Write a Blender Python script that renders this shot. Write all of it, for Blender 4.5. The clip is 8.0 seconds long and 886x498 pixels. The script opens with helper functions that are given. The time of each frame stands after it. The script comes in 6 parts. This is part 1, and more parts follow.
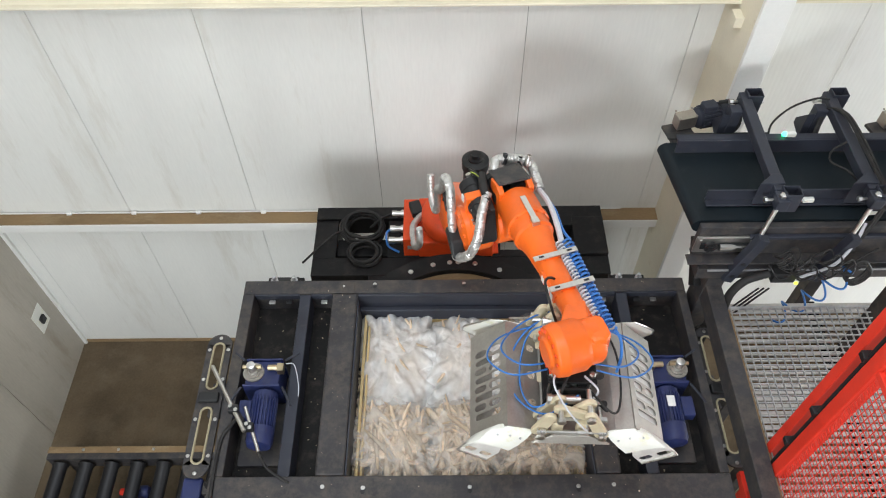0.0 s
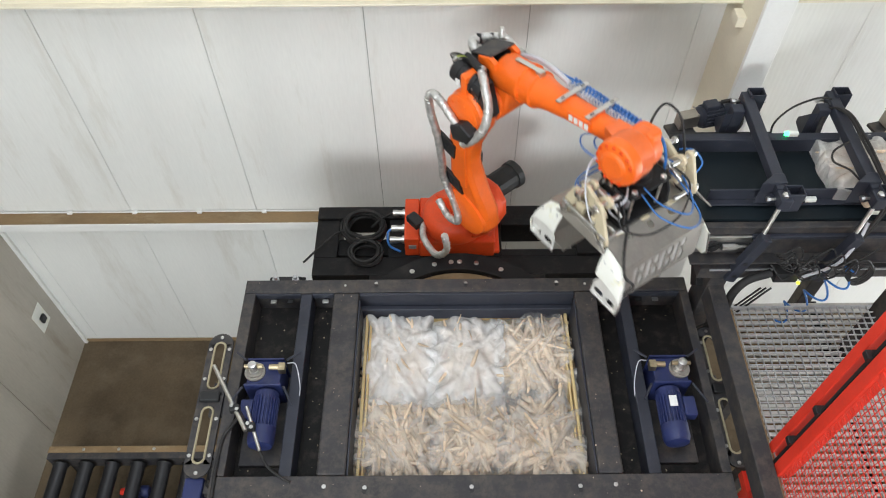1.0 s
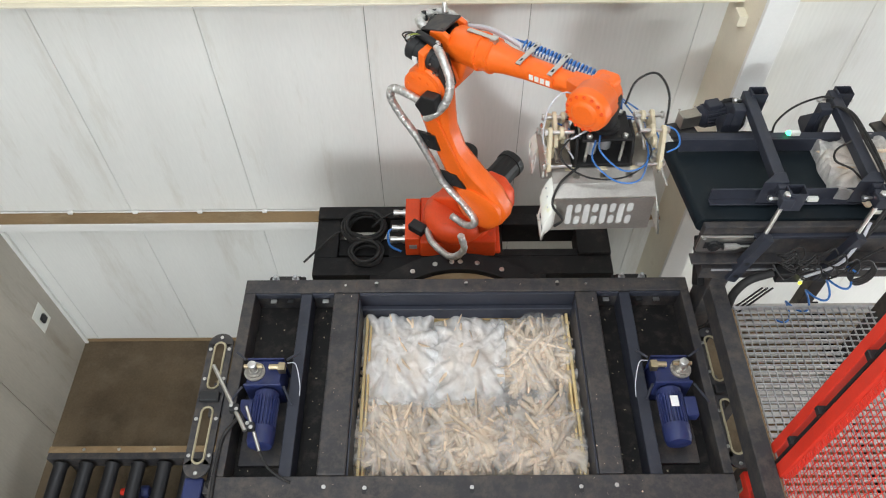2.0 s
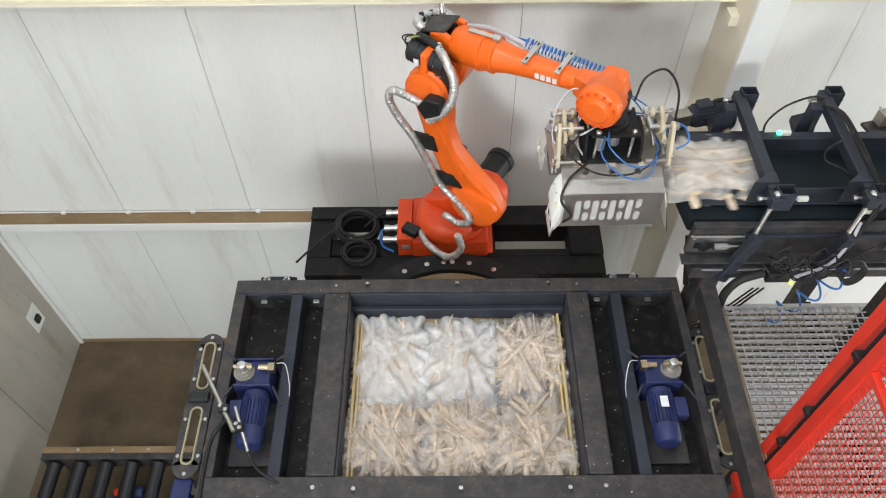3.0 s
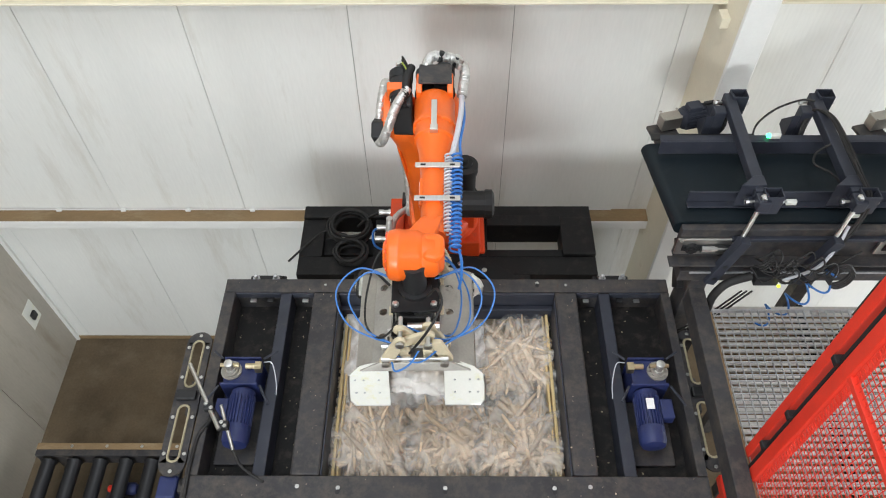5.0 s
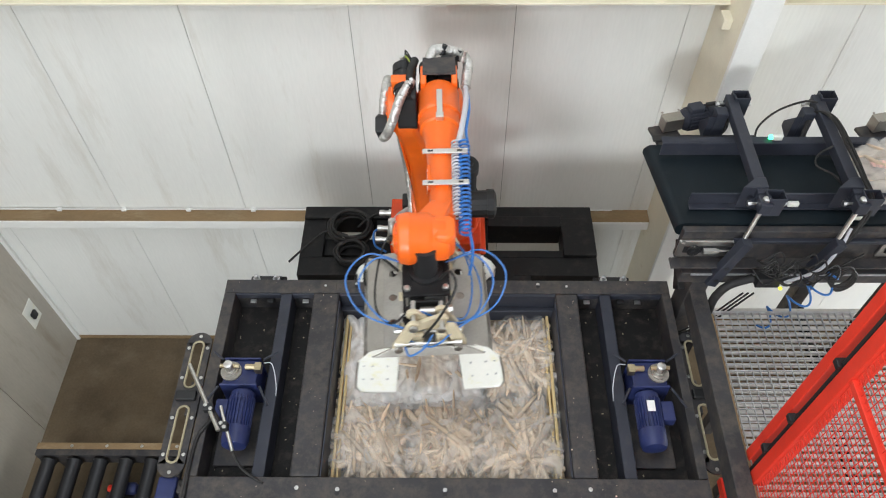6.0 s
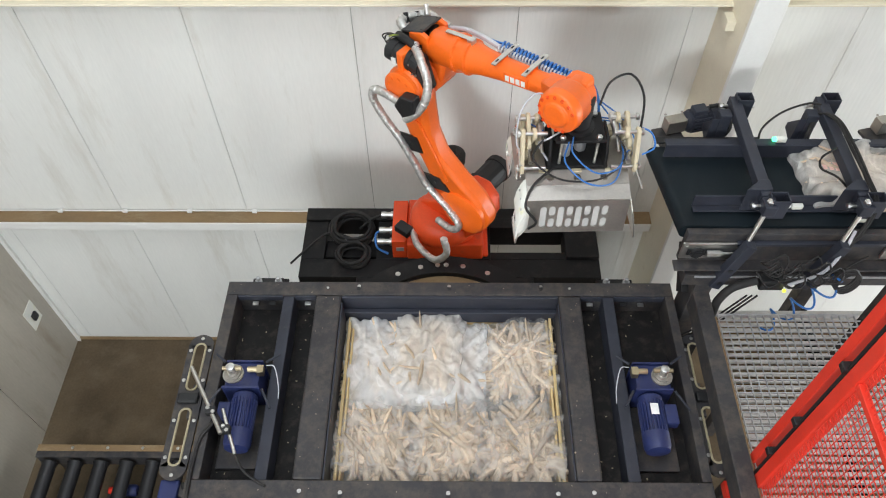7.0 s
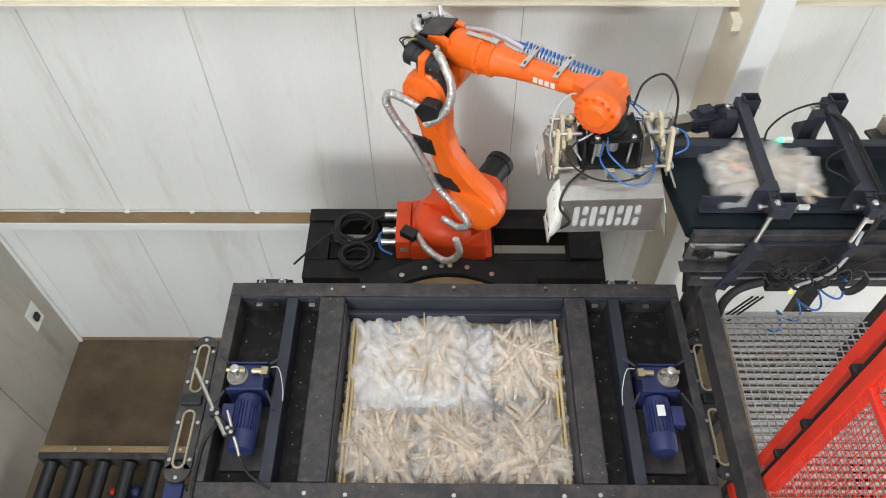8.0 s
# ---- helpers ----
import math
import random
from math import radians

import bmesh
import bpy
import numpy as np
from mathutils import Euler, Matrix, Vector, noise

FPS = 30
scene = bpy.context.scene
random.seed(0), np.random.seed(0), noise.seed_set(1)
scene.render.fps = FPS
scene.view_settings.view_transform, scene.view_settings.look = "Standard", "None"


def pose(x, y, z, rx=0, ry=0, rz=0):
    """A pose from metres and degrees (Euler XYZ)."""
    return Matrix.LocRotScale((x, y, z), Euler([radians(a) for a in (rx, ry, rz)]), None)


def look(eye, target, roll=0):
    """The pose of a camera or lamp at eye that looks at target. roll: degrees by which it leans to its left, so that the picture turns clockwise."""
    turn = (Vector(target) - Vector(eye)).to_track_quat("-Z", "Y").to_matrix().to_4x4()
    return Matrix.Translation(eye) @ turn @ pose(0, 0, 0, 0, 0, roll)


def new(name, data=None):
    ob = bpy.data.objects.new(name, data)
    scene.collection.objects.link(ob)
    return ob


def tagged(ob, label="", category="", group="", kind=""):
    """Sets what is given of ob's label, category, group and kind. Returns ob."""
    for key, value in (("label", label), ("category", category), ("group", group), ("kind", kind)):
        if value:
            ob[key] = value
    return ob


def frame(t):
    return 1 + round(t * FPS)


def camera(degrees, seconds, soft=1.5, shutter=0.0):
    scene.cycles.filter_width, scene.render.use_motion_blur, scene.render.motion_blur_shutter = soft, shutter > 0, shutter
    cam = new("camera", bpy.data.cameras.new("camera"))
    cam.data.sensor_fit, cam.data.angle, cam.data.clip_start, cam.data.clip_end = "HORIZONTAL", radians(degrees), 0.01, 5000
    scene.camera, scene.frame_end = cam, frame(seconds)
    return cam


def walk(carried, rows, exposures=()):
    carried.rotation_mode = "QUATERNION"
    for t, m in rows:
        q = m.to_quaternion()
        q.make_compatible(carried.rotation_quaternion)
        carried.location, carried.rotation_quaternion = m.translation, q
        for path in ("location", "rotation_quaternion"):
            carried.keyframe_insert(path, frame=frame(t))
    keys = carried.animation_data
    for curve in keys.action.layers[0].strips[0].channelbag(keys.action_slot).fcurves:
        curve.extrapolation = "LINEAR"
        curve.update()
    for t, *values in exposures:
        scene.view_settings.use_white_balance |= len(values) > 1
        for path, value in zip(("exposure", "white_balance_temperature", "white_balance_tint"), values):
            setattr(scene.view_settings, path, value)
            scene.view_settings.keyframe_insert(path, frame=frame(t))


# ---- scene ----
cam = camera(61.8, 8.0, soft=1.1, shutter=0.6)
PATH = [
    (0, (0.000, 0.000, 6.987), (-0.0025, 1.2068, 5.3917), -0.60),
    (0.5, (-0.003, 0.001, 6.983), (-0.0061, 1.2071, 5.3877), -0.58),
    (1, (-0.011, 0.001, 6.979), (-0.0128, 1.2077, 5.3844), -0.53),
    (1.5, (-0.013, 0.002, 6.972), (-0.0172, 1.2098, 5.3782), -0.59),
    (3, (0.050, 0.008, 6.959), (0.0439, 1.2169, 5.3650), -0.67),
    (3.5, (0.091, 0.006, 6.960), (0.0854, 1.2157, 5.3670), -0.59),
    (4, (0.115, 0.008, 6.965), (0.1075, 1.2159, 5.3705), -0.60),
    (4.5, (0.134, 0.008, 6.968), (0.1206, 1.2151, 5.3733), -0.66),
    (6, (0.144, 0.023, 6.961), (0.1227, 1.2299, 5.3656), -0.63),
    (6.5, (0.137, 0.028, 6.960), (0.1162, 1.2360, 5.3659), -0.62),
    (7, (0.126, 0.037, 6.957), (0.1058, 1.2448, 5.3632), -0.56),
    (7.5, (0.114, 0.042, 6.954), (0.0938, 1.2506, 5.3604), -0.59),
    (8, (0.099, 0.053, 6.947), (0.0786, 1.2607, 5.3524), -0.58),
]
walk(cam, [(t, look(eye, target, roll)) for t, eye, target, roll in PATH])

# ---- light: daylight through roof lights ----
WALL_Y, LEFT_X, RIGHT_X, FRONT_Y, ROOF_Z = 4.076, -3.90, 8.0, -9.0, 9.6
FRAME_Z, PED_Z, GRATE_Z, BELT_Z = 3.317, 2.60, 3.48, 3.95
world = bpy.data.worlds.new("sky")
scene.world = world
world.use_nodes = True
wn = world.node_tree.nodes
sky = wn.new("ShaderNodeTexSky")
sky.sky_type, sky.sun_disc = "NISHITA", False
sky.sun_elevation, sky.sun_rotation = radians(48), radians(200)
world.node_tree.links.new(sky.outputs[0], wn["Background"].inputs[0])
wn["Background"].inputs[1].default_value = 0.1
scene.view_settings.exposure = 0.08
ROOF_LIGHTS = [(-1.9, -1.8, 2.4, 1.8, 130), (4.2, -3.2, 4.0, 3.0, 120), (-0.4, 1.3, 4.2, 1.7, 135)]
DOOR = (-0.8, 3.7, 0.2, 4.0, 500)  # open loading door in the right wall: y from, y to, z from, z to, watts
for x, y, sx, sy, watts in ROOF_LIGHTS:
    lamp = bpy.data.lights.new("roof_light_daylight", "AREA")
    lamp.shape, lamp.size, lamp.size_y, lamp.energy, lamp.color = "RECTANGLE", sx, sy, watts, (0.90, 0.955, 1.0)
    new("roof_light_daylight", lamp).matrix_world = pose(x, y, ROOF_Z + 0.02)
WINDOW = (-3.7, -1.5, 6.3, 7.9, 660)  # window band high in the front wall: x from, x to, z from, z to, watts
lamp = bpy.data.lights.new("window_daylight", "AREA")
lamp.shape, lamp.size, lamp.size_y, lamp.energy, lamp.color = "RECTANGLE", WINDOW[1] - WINDOW[0], WINDOW[3] - WINDOW[2], WINDOW[4], (0.87, 0.945, 1.0)
new("window_daylight", lamp).matrix_world = pose((WINDOW[0] + WINDOW[1]) / 2, FRONT_Y + 0.03, (WINDOW[2] + WINDOW[3]) / 2, 90, 0, 0)
lamp = bpy.data.lights.new("door_daylight", "AREA")
lamp.shape, lamp.size, lamp.size_y, lamp.energy, lamp.color = "RECTANGLE", DOOR[3] - DOOR[2], DOOR[1] - DOOR[0], DOOR[4], (0.93, 0.97, 1.0)
new("door_daylight", lamp).matrix_world = pose(RIGHT_X + 0.1, (DOOR[0] + DOOR[1]) / 2, (DOOR[2] + DOOR[3]) / 2, 0, 90, 0)


# ---- materials ----
def mat(name, color, rough=0.5, metal=0.0, var=0.18, scale=6.0, fine=70.0, bump=0.12, dust=None, dust_at=0.62, spec=0.5, stretch=(1, 1, 1), coat=0.0):
    """Painted or raw surface: broad stains, fine grain, relief, and where asked a dusty or worn overlay."""
    m = bpy.data.materials.new(name)
    m.use_nodes = True
    nt = m.node_tree
    n, link = nt.nodes, nt.links.new
    b = n["Principled BSDF"]
    tc = n.new("ShaderNodeTexCoord")
    mp = n.new("ShaderNodeMapping")
    mp.inputs["Scale"].default_value = stretch
    link(tc.outputs["Object"], mp.inputs[0])
    big, small = n.new("ShaderNodeTexNoise"), n.new("ShaderNodeTexNoise")
    for node, s in ((big, scale), (small, fine)):
        node.inputs["Scale"].default_value = s
        node.inputs["Detail"].default_value = 6
        link(mp.outputs[0], node.inputs["Vector"])
    mixn = n.new("ShaderNodeMath")
    mixn.operation = "MULTIPLY_ADD"
    link(small.outputs[0], mixn.inputs[0])
    mixn.inputs[1].default_value = 0.45
    link(big.outputs[0], mixn.inputs[2])
    ramp = n.new("ShaderNodeValToRGB")
    ramp.color_ramp.elements[0].position, ramp.color_ramp.elements[1].position = 0.42, 1.0
    ramp.color_ramp.elements[0].color = (*[c * (1 - var) for c in color], 1)
    ramp.color_ramp.elements[1].color = (*[min(1, c * (1 + var)) for c in color], 1)
    link(mixn.outputs[0], ramp.inputs[0])
    out = ramp.outputs[0]
    if dust:
        dn = n.new("ShaderNodeTexNoise")
        dn.inputs["Scale"].default_value, dn.inputs["Detail"].default_value = scale * 1.7, 10
        dn.inputs["Roughness"].default_value = 0.72
        link(mp.outputs[0], dn.inputs["Vector"])
        dr = n.new("ShaderNodeValToRGB")
        dr.color_ramp.elements[0].position, dr.color_ramp.elements[1].position = dust_at - 0.1, dust_at + 0.12
        dr.color_ramp.elements[1].color = (0.75, 0.75, 0.75, 1)
        link(dn.outputs[0], dr.inputs[0])
        mx = n.new("ShaderNodeMix")
        mx.data_type = "RGBA"
        link(dr.outputs[0], mx.inputs[0])
        link(out, mx.inputs[6])
        mx.inputs[7].default_value = (*dust, 1)
        out = mx.outputs[2]
    link(out, b.inputs["Base Color"])
    b.inputs["Metallic"].default_value = metal
    b.inputs["Specular IOR Level"].default_value = spec
    b.inputs["Coat Weight"].default_value = coat
    rr = n.new("ShaderNodeMapRange")
    rr.inputs[3].default_value, rr.inputs[4].default_value = max(0.03, rough - 0.12), min(1, rough + 0.14)
    link(mixn.outputs[0], rr.inputs[0])
    link(rr.outputs[0], b.inputs["Roughness"])
    if bump:
        bp = n.new("ShaderNodeBump")
        bp.inputs["Strength"].default_value, bp.inputs["Distance"].default_value = bump, 0.004
        link(mixn.outputs[0], bp.inputs["Height"])
        link(bp.outputs[0], b.inputs["Normal"])
    return m


def glow(name, color, strength):
    m = mat(name, color, 0.3, bump=0)
    b = m.node_tree.nodes["Principled BSDF"]
    b.inputs["Emission Color"].default_value, b.inputs["Emission Strength"].default_value = (*color, 1), strength
    return m


def film_material(name, color, clear, bump, mesh_scale):
    """Thin woven or clear sack film: part see-through, part milky, wrinkled."""
    m = bpy.data.materials.new(name)
    m.use_nodes = True
    nt = m.node_tree
    n, link = nt.nodes, nt.links.new
    b = n["Principled BSDF"]
    b.inputs["Base Color"].default_value, b.inputs["Roughness"].default_value = (*color, 1), 0.26
    tc = n.new("ShaderNodeTexCoord")
    wrinkle, cloud, weave = n.new("ShaderNodeTexNoise"), n.new("ShaderNodeTexNoise"), n.new("ShaderNodeTexNoise")
    for node, s, d in ((wrinkle, 15, 4), (cloud, 9, 4), (weave, mesh_scale, 2)):
        node.inputs["Scale"].default_value, node.inputs["Detail"].default_value = s, d
        link(tc.outputs["Object"], node.inputs["Vector"])
    wrinkle.inputs["Distortion"].default_value = 1.6
    bp = n.new("ShaderNodeBump")
    bp.inputs["Strength"].default_value, bp.inputs["Distance"].default_value = bump, 0.02
    link(wrinkle.outputs[0], bp.inputs["Height"])
    link(bp.outputs[0], b.inputs["Normal"])
    add = n.new("ShaderNodeMath")
    add.operation = "MULTIPLY_ADD"
    link(weave.outputs[0], add.inputs[0])
    add.inputs[1].default_value = 0.6
    link(cloud.outputs[0], add.inputs[2])
    rg = n.new("ShaderNodeMapRange")
    fold = n.new("ShaderNodeTexNoise")
    fold.inputs["Scale"].default_value, fold.inputs["Detail"].default_value, fold.inputs["Distortion"].default_value = 4.0, 6, 0.6
    link(tc.outputs["Object"], fold.inputs["Vector"])
    # Milky streaks along noise lines: highlights on creases put into the opacity.
    crease_glint = n.new("ShaderNodeMapRange")
    crease_glint.inputs[1].default_value, crease_glint.inputs[2].default_value, crease_glint.inputs[3].default_value, crease_glint.inputs[4].default_value = 0.0, 0.035, 0.14, 0.0
    mid, dist = n.new("ShaderNodeMath"), n.new("ShaderNodeMath")
    mid.operation, dist.operation = "SUBTRACT", "ABSOLUTE"
    mid.inputs[1].default_value = 0.5
    link(fold.outputs[0], mid.inputs[0])
    link(mid.outputs[0], dist.inputs[0])
    link(dist.outputs[0], crease_glint.inputs[0])
    plus = n.new("ShaderNodeMath")
    rg.inputs[1].default_value, rg.inputs[2].default_value = 0.55, 1.05
    rg.inputs[3].default_value, rg.inputs[4].default_value = max(0.04, 1 - clear - 0.12), min(0.9, 1 - clear + 0.16)
    link(add.outputs[0], rg.inputs[0])
    link(rg.outputs[0], plus.inputs[0])
    link(crease_glint.outputs[0], plus.inputs[1])
    tr, mx = n.new("ShaderNodeBsdfTransparent"), n.new("ShaderNodeMixShader")
    link(plus.outputs[0], mx.inputs[0])
    link(tr.outputs[0], mx.inputs[1])
    tl, both = n.new("ShaderNodeBsdfTranslucent"), n.new("ShaderNodeMixShader")
    tl.inputs[0].default_value = (*color, 1)
    both.inputs[0].default_value = 0.18
    link(b.outputs[0], both.inputs[1])
    link(tl.outputs[0], both.inputs[2])
    link(both.outputs[0], mx.inputs[2])
    link(mx.outputs[0], n["Material Output"].inputs[0])
    return m


def ribbed(m, across, count, depth):
    """Adds fine rolled ribs along one axis to a sheet material."""
    n, link = m.node_tree.nodes, m.node_tree.links.new
    tc, wv, bp = n.new("ShaderNodeTexCoord"), n.new("ShaderNodeTexWave"), n.new("ShaderNodeBump")
    wv.bands_direction = across
    wv.inputs["Scale"].default_value, wv.inputs["Distortion"].default_value = count, 0.3
    link(tc.outputs["Object"], wv.inputs["Vector"])
    link(wv.outputs[0], bp.inputs["Height"])
    bp.inputs["Strength"].default_value, bp.inputs["Distance"].default_value = depth, 0.003
    link(bp.outputs[0], n["Principled BSDF"].inputs["Normal"])
    return m


M_PANEL = ribbed(mat("white_wall_sheet", (0.785, 0.78, 0.745), 0.42, var=0.07, scale=1.1, fine=40, dust=(0.56, 0.52, 0.44), dust_at=0.66, stretch=(1.6, 1, 0.22)), "X", 9, 0.10)
# Darker copy of the wall sheet: dimmer light put into its colour, plus dirt.
M_PANEL_DIM = ribbed(mat("dim_wall_sheet", (0.43, 0.395, 0.335), 0.45, var=0.16, scale=1.4, fine=40, dust=(0.27, 0.215, 0.15), dust_at=0.62, stretch=(1, 1.6, 0.3)), "Y", 9, 0.12)
M_GAP = mat("dark_joint", (0.12, 0.115, 0.10), 0.9)
M_CREAM = mat("cream_paint", (0.76, 0.70, 0.56), 0.5, var=0.08, scale=3, dust=(0.5, 0.4, 0.27), dust_at=0.70)
M_CREAM_WHITE = mat("white_steel_paint", (0.80, 0.79, 0.76), 0.45, var=0.05, scale=3, dust=(0.6, 0.56, 0.48), dust_at=0.74)
M_LEDGE = mat("dusty_brown_ledge", (0.25, 0.165, 0.085), 0.9, var=0.2, scale=5, dust=(0.36, 0.27, 0.16), dust_at=0.6, stretch=(0.4, 1, 1))
M_FLOOR = mat("dirty_concrete", (0.110, 0.080, 0.049), 0.85, var=0.35, scale=2.2, fine=45, bump=0.25, dust=(0.155, 0.120, 0.080), dust_at=0.58, spec=0.25)
M_ROOF = mat("roof_sheet", (0.36, 0.36, 0.35), 0.5)
M_STEEL = mat("dark_grey_machine_paint", (0.040, 0.038, 0.041), 0.5, var=0.3, scale=7, fine=160, dust=(0.105, 0.088, 0.072), dust_at=0.55, spec=0.35)
M_STEEL2 = mat("black_pedestal_paint", (0.009, 0.0085, 0.009), 0.55, var=0.3, scale=6, fine=120, dust=(0.04, 0.034, 0.03), dust_at=0.62, spec=0.3)
M_TRAY = mat("dirty_black_sheet", (0.010, 0.009, 0.009), 0.6, var=0.35, scale=8, dust=(0.055, 0.046, 0.038), dust_at=0.60, spec=0.25)
M_EDGE = mat("blue_grey_frame_paint", (0.031, 0.034, 0.047), 0.42, var=0.2, scale=9, fine=140, dust=(0.07, 0.066, 0.064), dust_at=0.66, spec=0.35)
M_ORANGE = mat("orange_robot_paint", (0.90, 0.145, 0.010), 0.36, var=0.10, scale=5, fine=60, bump=0.04, coat=0.15, dust=(0.62, 0.13, 0.03), dust_at=0.70)
M_REDORANGE = mat("red_orange_base_paint", (0.78, 0.075, 0.012), 0.42, var=0.14, scale=5, bump=0.05, dust=(0.40, 0.10, 0.04), dust_at=0.66)
M_BLACK = mat("black_plastic", (0.012, 0.012, 0.013), 0.45, var=0.2)
M_RUBBER = mat("black_rubber", (0.012, 0.011, 0.011), 0.6, var=0.25, dust=(0.06, 0.052, 0.045), dust_at=0.60)
M_BRUSHED = mat("brushed_steel", (0.62, 0.60, 0.57), 0.30, metal=1.0, var=0.12, scale=12, fine=120, bump=0.06, stretch=(1, 8, 1))
M_CHROME = mat("bright_metal", (0.62, 0.61, 0.59), 0.26, metal=1.0, var=0.08)
M_FOIL = mat("silver_foil_wrap", (0.62, 0.61, 0.59), 0.34, metal=0.75, var=0.3, scale=26, fine=80, bump=0.9)
M_TRIM = mat("dirty_cream_trim", (0.36, 0.31, 0.20), 0.6, var=0.25, scale=20)
M_JAW = mat("worn_jaw_steel", (0.42, 0.395, 0.36), 0.38, metal=0.85, var=0.2, scale=7, fine=90, bump=0.08, dust=(0.5, 0.46, 0.40), dust_at=0.66)
M_PALESTEEL = mat("pale_satin_steel", (0.78, 0.77, 0.74), 0.42, metal=0.35, var=0.12, scale=14, fine=90, bump=0.08)
M_NYLON = mat("cream_nylon", (0.60, 0.52, 0.36), 0.5, var=0.12, scale=14)
M_WHITEPL = mat("white_plastic_sheet", (0.80, 0.80, 0.74), 0.35, var=0.05, scale=9, dust=(0.70, 0.66, 0.28), dust_at=0.64)
M_LINER = mat("pale_liner", (0.62, 0.62, 0.60), 0.4, var=0.08, scale=20)
M_BLUE = mat("blue_motor_paint", (0.016, 0.025, 0.100), 0.45, var=0.2, scale=10, fine=90, dust=(0.05, 0.05, 0.09), dust_at=0.64)
M_HOSE_BLUE = mat("blue_air_hose", (0.035, 0.17, 0.50), 0.3, var=0.1)
M_HOSE_GREY = mat("pale_grey_hose", (0.55, 0.56, 0.6), 0.35, var=0.1)
M_BELT = mat("dark_teal_belt", (0.006, 0.011, 0.015), 0.5, var=0.25, scale=4, fine=220, bump=0.06, dust=(0.018, 0.023, 0.026), dust_at=0.66, spec=0.25)
M_GALV = mat("galvanised_steel", (0.55, 0.55, 0.56), 0.4, metal=0.7, var=0.2, scale=16, fine=100)
M_RED = mat("red_fence_paint", (0.76, 0.042, 0.020), 0.38, var=0.12, scale=7, bump=0.05)
M_WOOD = mat("pale_pine", (0.66, 0.50, 0.25), 0.62, var=0.22, scale=5, fine=40, bump=0.2, stretch=(12, 0.7, 12))
M_SLAT = mat("pale_plastic_slat", (0.60, 0.58, 0.55), 0.5, var=0.15, scale=7, dust=(0.32, 0.27, 0.2), dust_at=0.64)
M_PARSNIP = mat("parsnip_skin", (0.70, 0.545, 0.39), 0.6, var=0.24, scale=14, fine=90, bump=0.3, dust=(0.80, 0.68, 0.53), dust_at=0.54)


def shade_by_object(m, low, high):
    """Lets alike pieces differ a little in tone."""
    n, link = m.node_tree.nodes, m.node_tree.links.new
    b = n["Principled BSDF"]
    source = b.inputs["Base Color"].links[0].from_socket
    info, rg, mx = n.new("ShaderNodeObjectInfo"), n.new("ShaderNodeMapRange"), n.new("ShaderNodeVectorMath")
    rg.inputs[3].default_value, rg.inputs[4].default_value = low, high
    link(info.outputs["Random"], rg.inputs[0])
    mx.operation = "SCALE"
    link(source, mx.inputs[0])
    link(rg.outputs[0], mx.inputs["Scale"])
    link(mx.outputs[0], b.inputs["Base Color"])


shade_by_object(M_PARSNIP, 0.62, 1.15)
M_FILM = film_material("milky_net_film", (0.97, 0.96, 0.94), 0.80, 0.30, 420)
# Milkier copy for two sacks: glare on the film put into its opacity.
M_FILM_GLARE = film_material("glare_net_film", (0.98, 0.985, 0.99), 0.47, 0.35, 420)
M_FILM_PINK = film_material("printed_sack_film", (0.97, 0.94, 0.90), 0.58, 0.4, 420)
M_MARK = mat("white_print", (0.8, 0.8, 0.78), 0.5, bump=0)
M_PINK = mat("faded_red_print", (0.80, 0.52, 0.46), 0.5, bump=0)
M_ROLLER = mat("black_roller_sleeve", (0.011, 0.011, 0.013), 0.4, var=0.2)
M_GREEN = glow("green_led", (0.05, 1.0, 0.35), 6.0)
M_REDLED = glow("red_led", (1.0, 0.05, 0.03), 4.0)
M_YELLOWLED = glow("yellow_led", (0.8, 0.9, 0.05), 1.5)
M_YELLOWWIRE = mat("yellow_green_wire", (0.30, 0.36, 0.05), 0.4)
M_BRASS = mat("brass_fitting", (0.48, 0.40, 0.26), 0.3, metal=1.0, var=0.15)


# ---- mesh helpers ----
def box(bm, x0, x1, y0, y1, z0, z1, m=None):
    v = [bm.verts.new((x, y, z)) for z in (z0, z1) for x, y in ((x0, y0), (x1, y0), (x1, y1), (x0, y1))]
    for f in ((3, 2, 1, 0), (4, 5, 6, 7), (0, 1, 5, 4), (1, 2, 6, 5), (2, 3, 7, 6), (3, 0, 4, 7)):
        bm.faces.new([v[i] for i in f])
    if m:
        for p in v:
            p.co = m @ p.co
    return v


def tube(bm, pts, radii, seg=12, caps=True):
    """A round bar swept along points; one radius, or one for each point."""
    pts = [Vector(p) for p in pts]
    if not isinstance(radii, (list, tuple)):
        radii = [radii] * len(pts)
    rings, ref = [], None
    for i, p in enumerate(pts):
        d = (pts[min(i + 1, len(pts) - 1)] - pts[max(i - 1, 0)]).normalized()
        if ref is None:
            ref = d.orthogonal().normalized()
        ref = (ref - d * ref.dot(d)).normalized()
        side = d.cross(ref)
        rings.append([bm.verts.new(p + radii[i] * (math.cos(a) * ref + math.sin(a) * side)) for a in (2 * math.pi * k / seg for k in range(seg))])
    for a, b in zip(rings, rings[1:]):
        for k in range(seg):
            bm.faces.new((a[k], a[(k + 1) % seg], b[(k + 1) % seg], b[k]))
    if caps:
        bm.faces.new(rings[0][::-1])
        bm.faces.new(rings[-1])
    return rings


